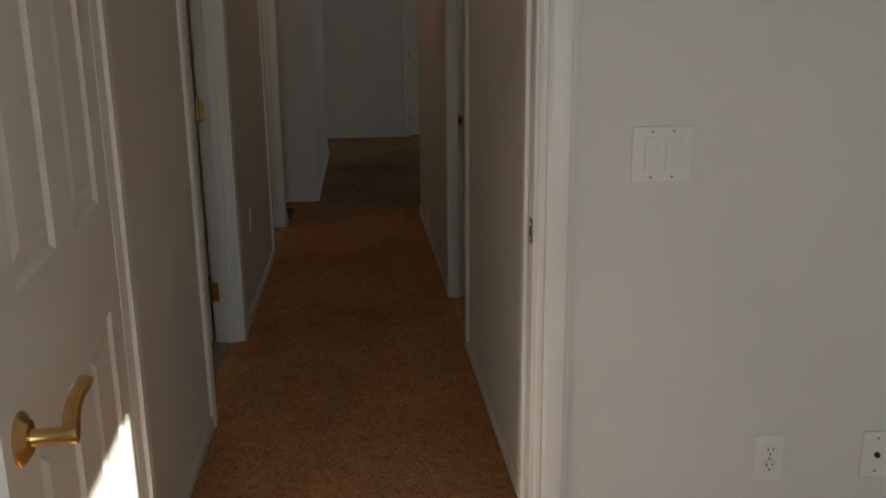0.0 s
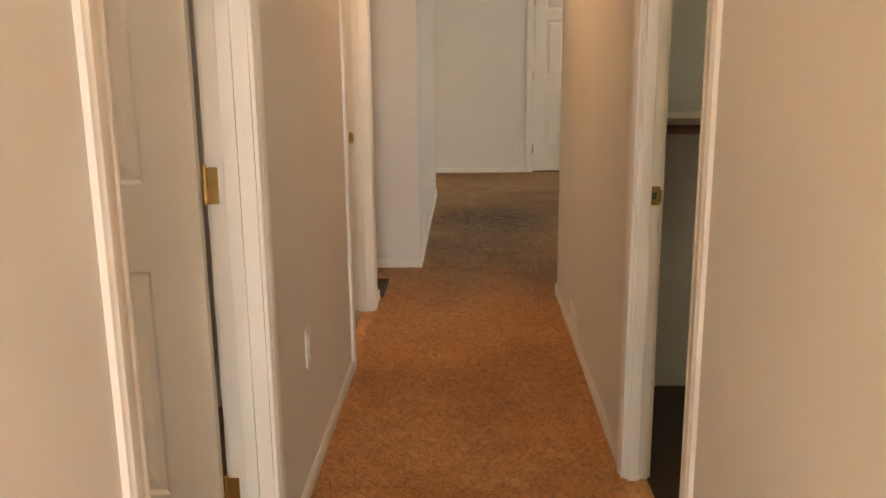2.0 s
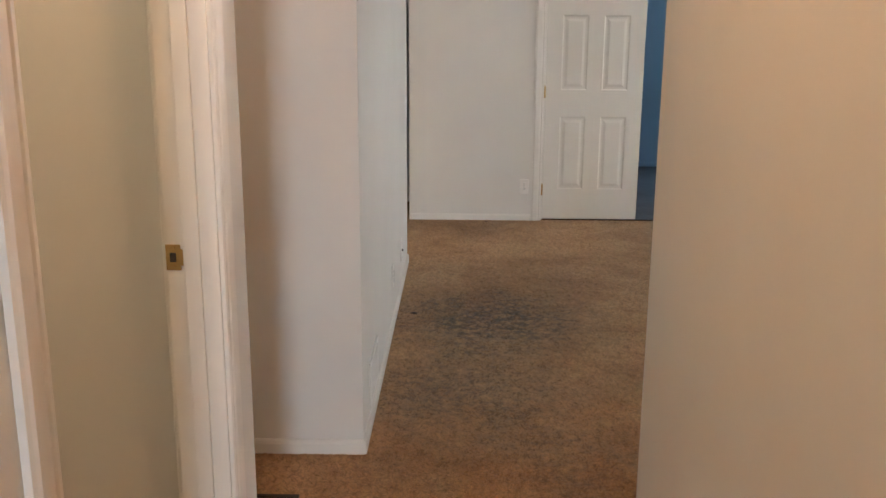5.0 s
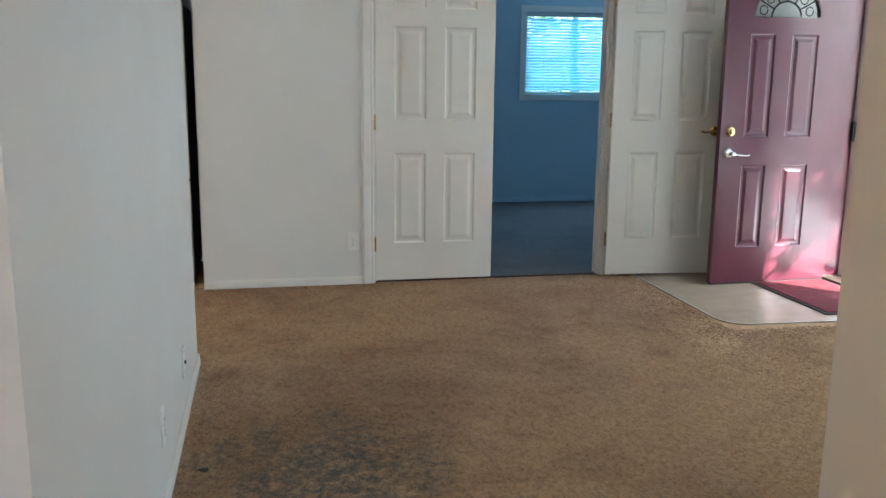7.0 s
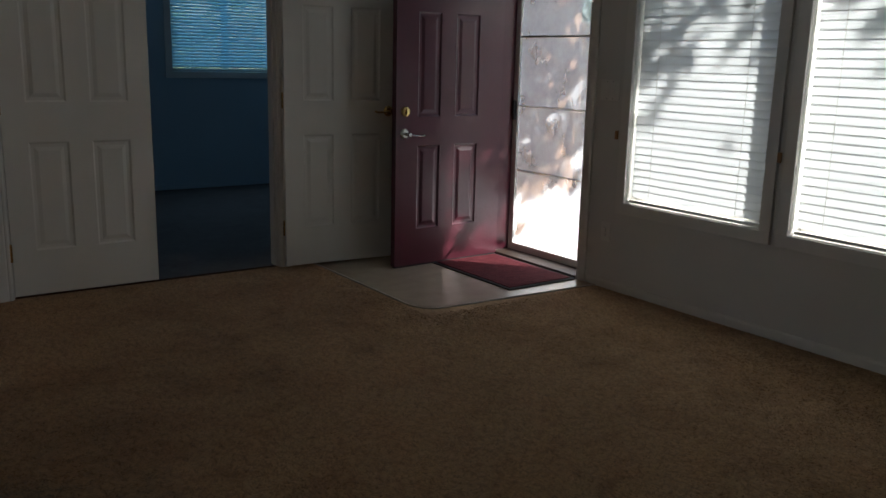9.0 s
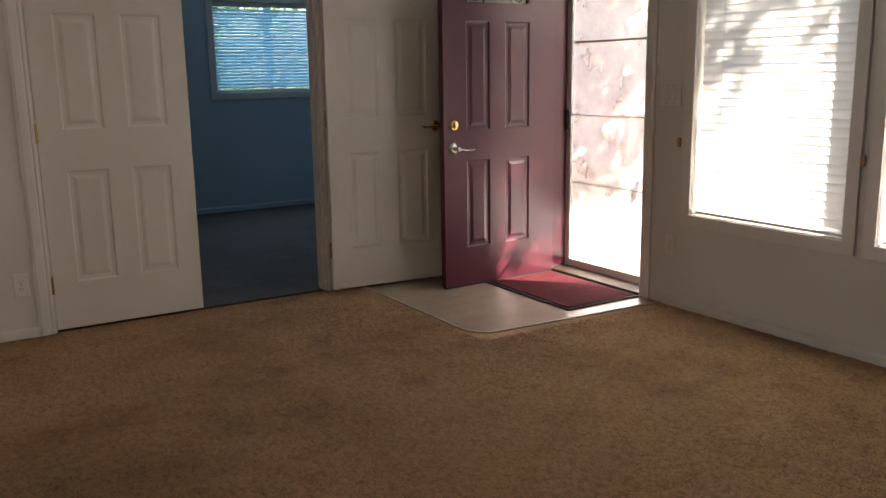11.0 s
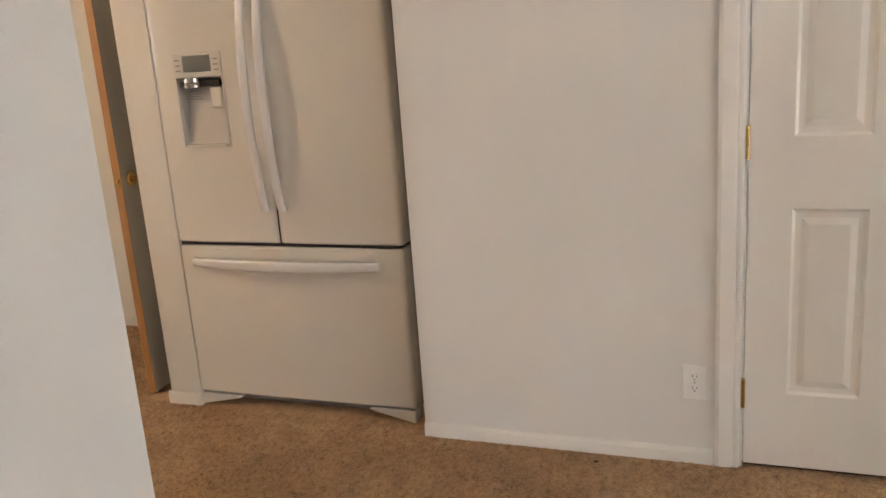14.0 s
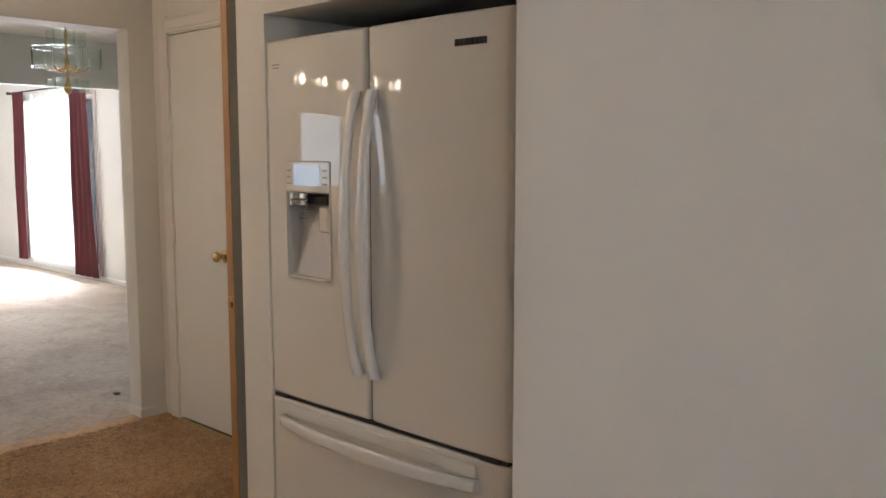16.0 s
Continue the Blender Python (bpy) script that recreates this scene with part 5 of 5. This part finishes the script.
drape("curtain", -8.97, -8.56, 0.045, 2.175, 14.815, 4, 0.025, CURTAIN, "dark red curtain hanging to the floor", 1.3)
drape("sheer_curtain", -10.33, -9.02, 0.06, 2.16, 14.868, 11, 0.010, SHEER, "thin white sheer curtain across the bright window")

# ---- outside ----
structure("ground", boxes((-400, 400, -400, 400, -0.6, -0.42)), GRASS, "lawn reaching to the horizon", "ground")
structure("porch", boxes((3.90, 6.0, 9.6, 12.8, -0.42, -0.02), bevel=0.01), CONCRETE, "sunlit concrete porch slab", "porch")
structure("wall_outer_base", boxes((3.75, 3.89, -2.7, 12.86, -0.42, -0.001)), SIDING, "pale foundation skirting", "wall")
cladding = thing("wood_cladding", "brown vertical board cladding of the porch wall", "cladding", kind="structure")
for k in range(9):
    x = 3.895 + 0.112 * k
    part("board", boxes((x, x + 0.104, 12.085 + random.uniform(-0.003, 0.003), 12.109, -0.40, 2.6)), FENCE, cladding)
fence = thing("fence", "weathered brown board fence beside the porch", "fence")
for k in range(64):
    y = 8.6 + k * 0.152
    top = 1.72 + random.uniform(-0.012, 0.012)
    bm = boxes((6.40 + random.uniform(-0.004, 0.004), 6.422, y, y + 0.140 + random.uniform(-0.004, 0.003), -0.40, top))
    part("board", bm, FENCE, fence)
for z in (0.0, 1.3):
    part("fence_rail", boxes((6.43, 6.47, 8.6, 18.4, z, z + 0.09)), FENCE, fence)
box_ob = thing("carton", "small red, white and blue carton standing on the porch", "carton")
part("body", boxes((4.02, 4.22, 10.92, 11.08, -0.009, 0.15), bevel=0.002), material("carton_red", (0.45, 0.04, 0.05), 0.5, second=(0.40, 0.03, 0.04), scale=8), box_ob)
part("blue_panel", boxes((4.05, 4.19, 10.9155, 10.9195, 0.02, 0.12), (4.0155, 4.0195, 10.95, 11.05, 0.02, 0.12)), material("carton_blue", (0.06, 0.13, 0.40), 0.5, second=(0.05, 0.11, 0.36), scale=8), box_ob)
part("white_band", boxes((4.015, 4.0195, 10.93, 11.07, 0.125, 0.14)), PLASTIC, box_ob)
pm = thing("porch_mat", "tan coir mat on the porch", "doormat")
part("coir_surface", boxes((3.96, 4.4, 10.86, 11.6, -0.0195, -0.01), bevel=0.003), material("coir", (0.30, 0.22, 0.13), 0.95, second=(0.22, 0.15, 0.09), scale=40, bump=0.8, bump_scale=120, bump_dist=0.005), pm)


def tree(x, y, height, crown_low, radius, leaves, seed, label):
    rng = random.Random(seed)
    root = thing("tree", label, "tree", at=pose(x, y, -0.42))
    bm = bmesh.new()
    add_tube(bm, [(0.06 * math.sin(k * 1.3), 0.05 * math.cos(k * 1.7), height * 0.8 * k / 8) for k in range(9)], 0.11, 10)
    for v in bm.verts:
        k = 1 - 0.75 * v.co.z / (height * 0.8)
        v.co.x *= k
        v.co.y *= k
    part("trunk", bm, BARK, root, smooth=True)
    tips = []
    for k in range(11):
        z0 = crown_low * 0.85 + (height * 0.75 - crown_low * 0.85) * k / 11
        ang = k * 2.4 + rng.uniform(-0.3, 0.3)
        ln = radius * rng.uniform(0.65, 1.0)
        p = Vector((0, 0, z0))
        q = p + Vector((ln * math.cos(ang), ln * math.sin(ang), ln * rng.uniform(0.3, 0.7)))
        mid = (p + q) / 2 + Vector((0, 0, 0.12))
        b2 = bmesh.new()
        add_tube(b2, [p, mid, q], 0.028, 6)
        part("limb", b2, BARK, root)
        tips += [mid, q, (mid + q) / 2]
    tips.append(Vector((0, 0, height * 0.85)))
    verts, faces = [], []
    for k in range(leaves):
        c = rng.choice(tips) + Vector((rng.gauss(0, 0.28), rng.gauss(0, 0.28), rng.gauss(0, 0.22))) * radius * 0.75
        c.z = max(c.z, crown_low + rng.uniform(0, 0.3))
        m = Euler((rng.uniform(0, 6.3), rng.uniform(0, 6.3), rng.uniform(0, 6.3))).to_matrix()
        s = rng.uniform(0.05, 0.095)
        n = len(verts)
        verts += [c + m @ Vector(v) * s for v in ((-1, 0, 0), (0, -0.5, 0.08), (1, 0, 0), (0, 0.5, 0.08))]
        faces.append((n, n + 1, n + 2, n + 3))
    me = bpy.data.meshes.new("crown")
    me.from_pydata([tuple(v) for v in verts], [], faces)
    me.materials.append(LEAF)
    crown = new("crown", me)
    crown.parent = root
    return root


# these two stay out of view, added to dapple blinds and door
tree(6.9, 7.0, 7.9, 5.0, 2.0, 6500, 3, "unseen leafy green tree placed to dapple the sun on the blinds")
tree(6.15, 9.35, 5.2, 3.05, 1.0, 2700, 17, "unseen small leafy tree added to dapple the sun at the door")
tree(9.2, 15.5, 6.0, 1.4, 1.9, 2600, 5, "leafy green tree behind the fence")
tree(8.6, 18.5, 5.5, 1.2, 1.8, 2400, 8, "leafy green tree behind the fence")
tree(3.6, 20.0, 4.6, 0.5, 2.2, 5200, 11, "leafy green tree behind the house")
tree(-8.4, 19.5, 5.0, 0.9, 2.0, 2600, 13, "leafy green tree behind the house")


# ---- carpet pile ----
def pile(name, areas, gaps, density, mat, label, seed, tall=0.006):
    """Short upright tufts over areas (x0, x1, y0, y1), left out over gaps; one mesh of loose blades."""
    rng = np.random.default_rng(seed)
    pts = []
    for x0, x1, y0, y1 in areas:
        k = int((x1 - x0) * (y1 - y0) * density)
        pts.append(np.column_stack([rng.uniform(x0, x1, k), rng.uniform(y0, y1, k)]))
    p = np.concatenate(pts)
    keep = np.ones(len(p), bool)
    for x0, x1, y0, y1 in gaps:
        keep &= ~((p[:, 0] > x0) & (p[:, 0] < x1) & (p[:, 1] > y0) & (p[:, 1] < y1))
    p = p[keep]
    k = len(p)
    clump = 0.5 + 0.5 * np.sin(p[:, 0] * 41 + 3 * np.sin(p[:, 1] * 23)) * np.sin(p[:, 1] * 37 + 3 * np.sin(p[:, 0] * 29))
    ang = rng.uniform(0, 2 * np.pi, k)
    half = rng.uniform(0.003, 0.007, k)
    high = tall * rng.uniform(0.45, 1.0, k) * (0.9 + 0.15 * clump)
    lean = rng.normal(0, 0.016, (k, 2)) + 0.004 * np.column_stack([np.sin(p[:, 1] * 5 + p[:, 0] * 3), np.cos(p[:, 0] * 6 - p[:, 1] * 2)])
    d = np.column_stack([np.cos(ang), np.sin(ang)]) * half[:, None]
    v = np.zeros((k, 3, 3))
    v[:, 0, :2], v[:, 1, :2], v[:, 2, :2] = p - d, p + d, p + lean
    v[:, :2, 2], v[:, 2, 2] = -0.001, high
    me = bpy.data.meshes.new(name)
    me.vertices.add(3 * k)
    me.vertices.foreach_set("co", v.ravel())
    me.loops.add(3 * k)
    me.loops.foreach_set("vertex_index", np.arange(3 * k))
    me.polygons.add(k)
    me.polygons.foreach_set("loop_start", np.arange(k) * 3)
    me.update()
    me.validate()
    me.materials.append(mat)
    ob = new(name, me)
    return tagged(ob, label, "carpet", kind="stuff")


pile("carpet_pile", [(HL, HR, 2.2, 7.1), (-0.9, 0.6, 7.08, 7.79), (LW, 3.74, 7.18, 12.03), (-3.4, LW, 10.56, 12.05), (-3.4, -1.6, 12.05, 12.85)],
     [(2.50, 3.8, 10.62, 12.1), (-0.61, -0.42, 7.10, 7.5)], 20000, CARPET, "tan shag carpet pile, worn and stained", 21)
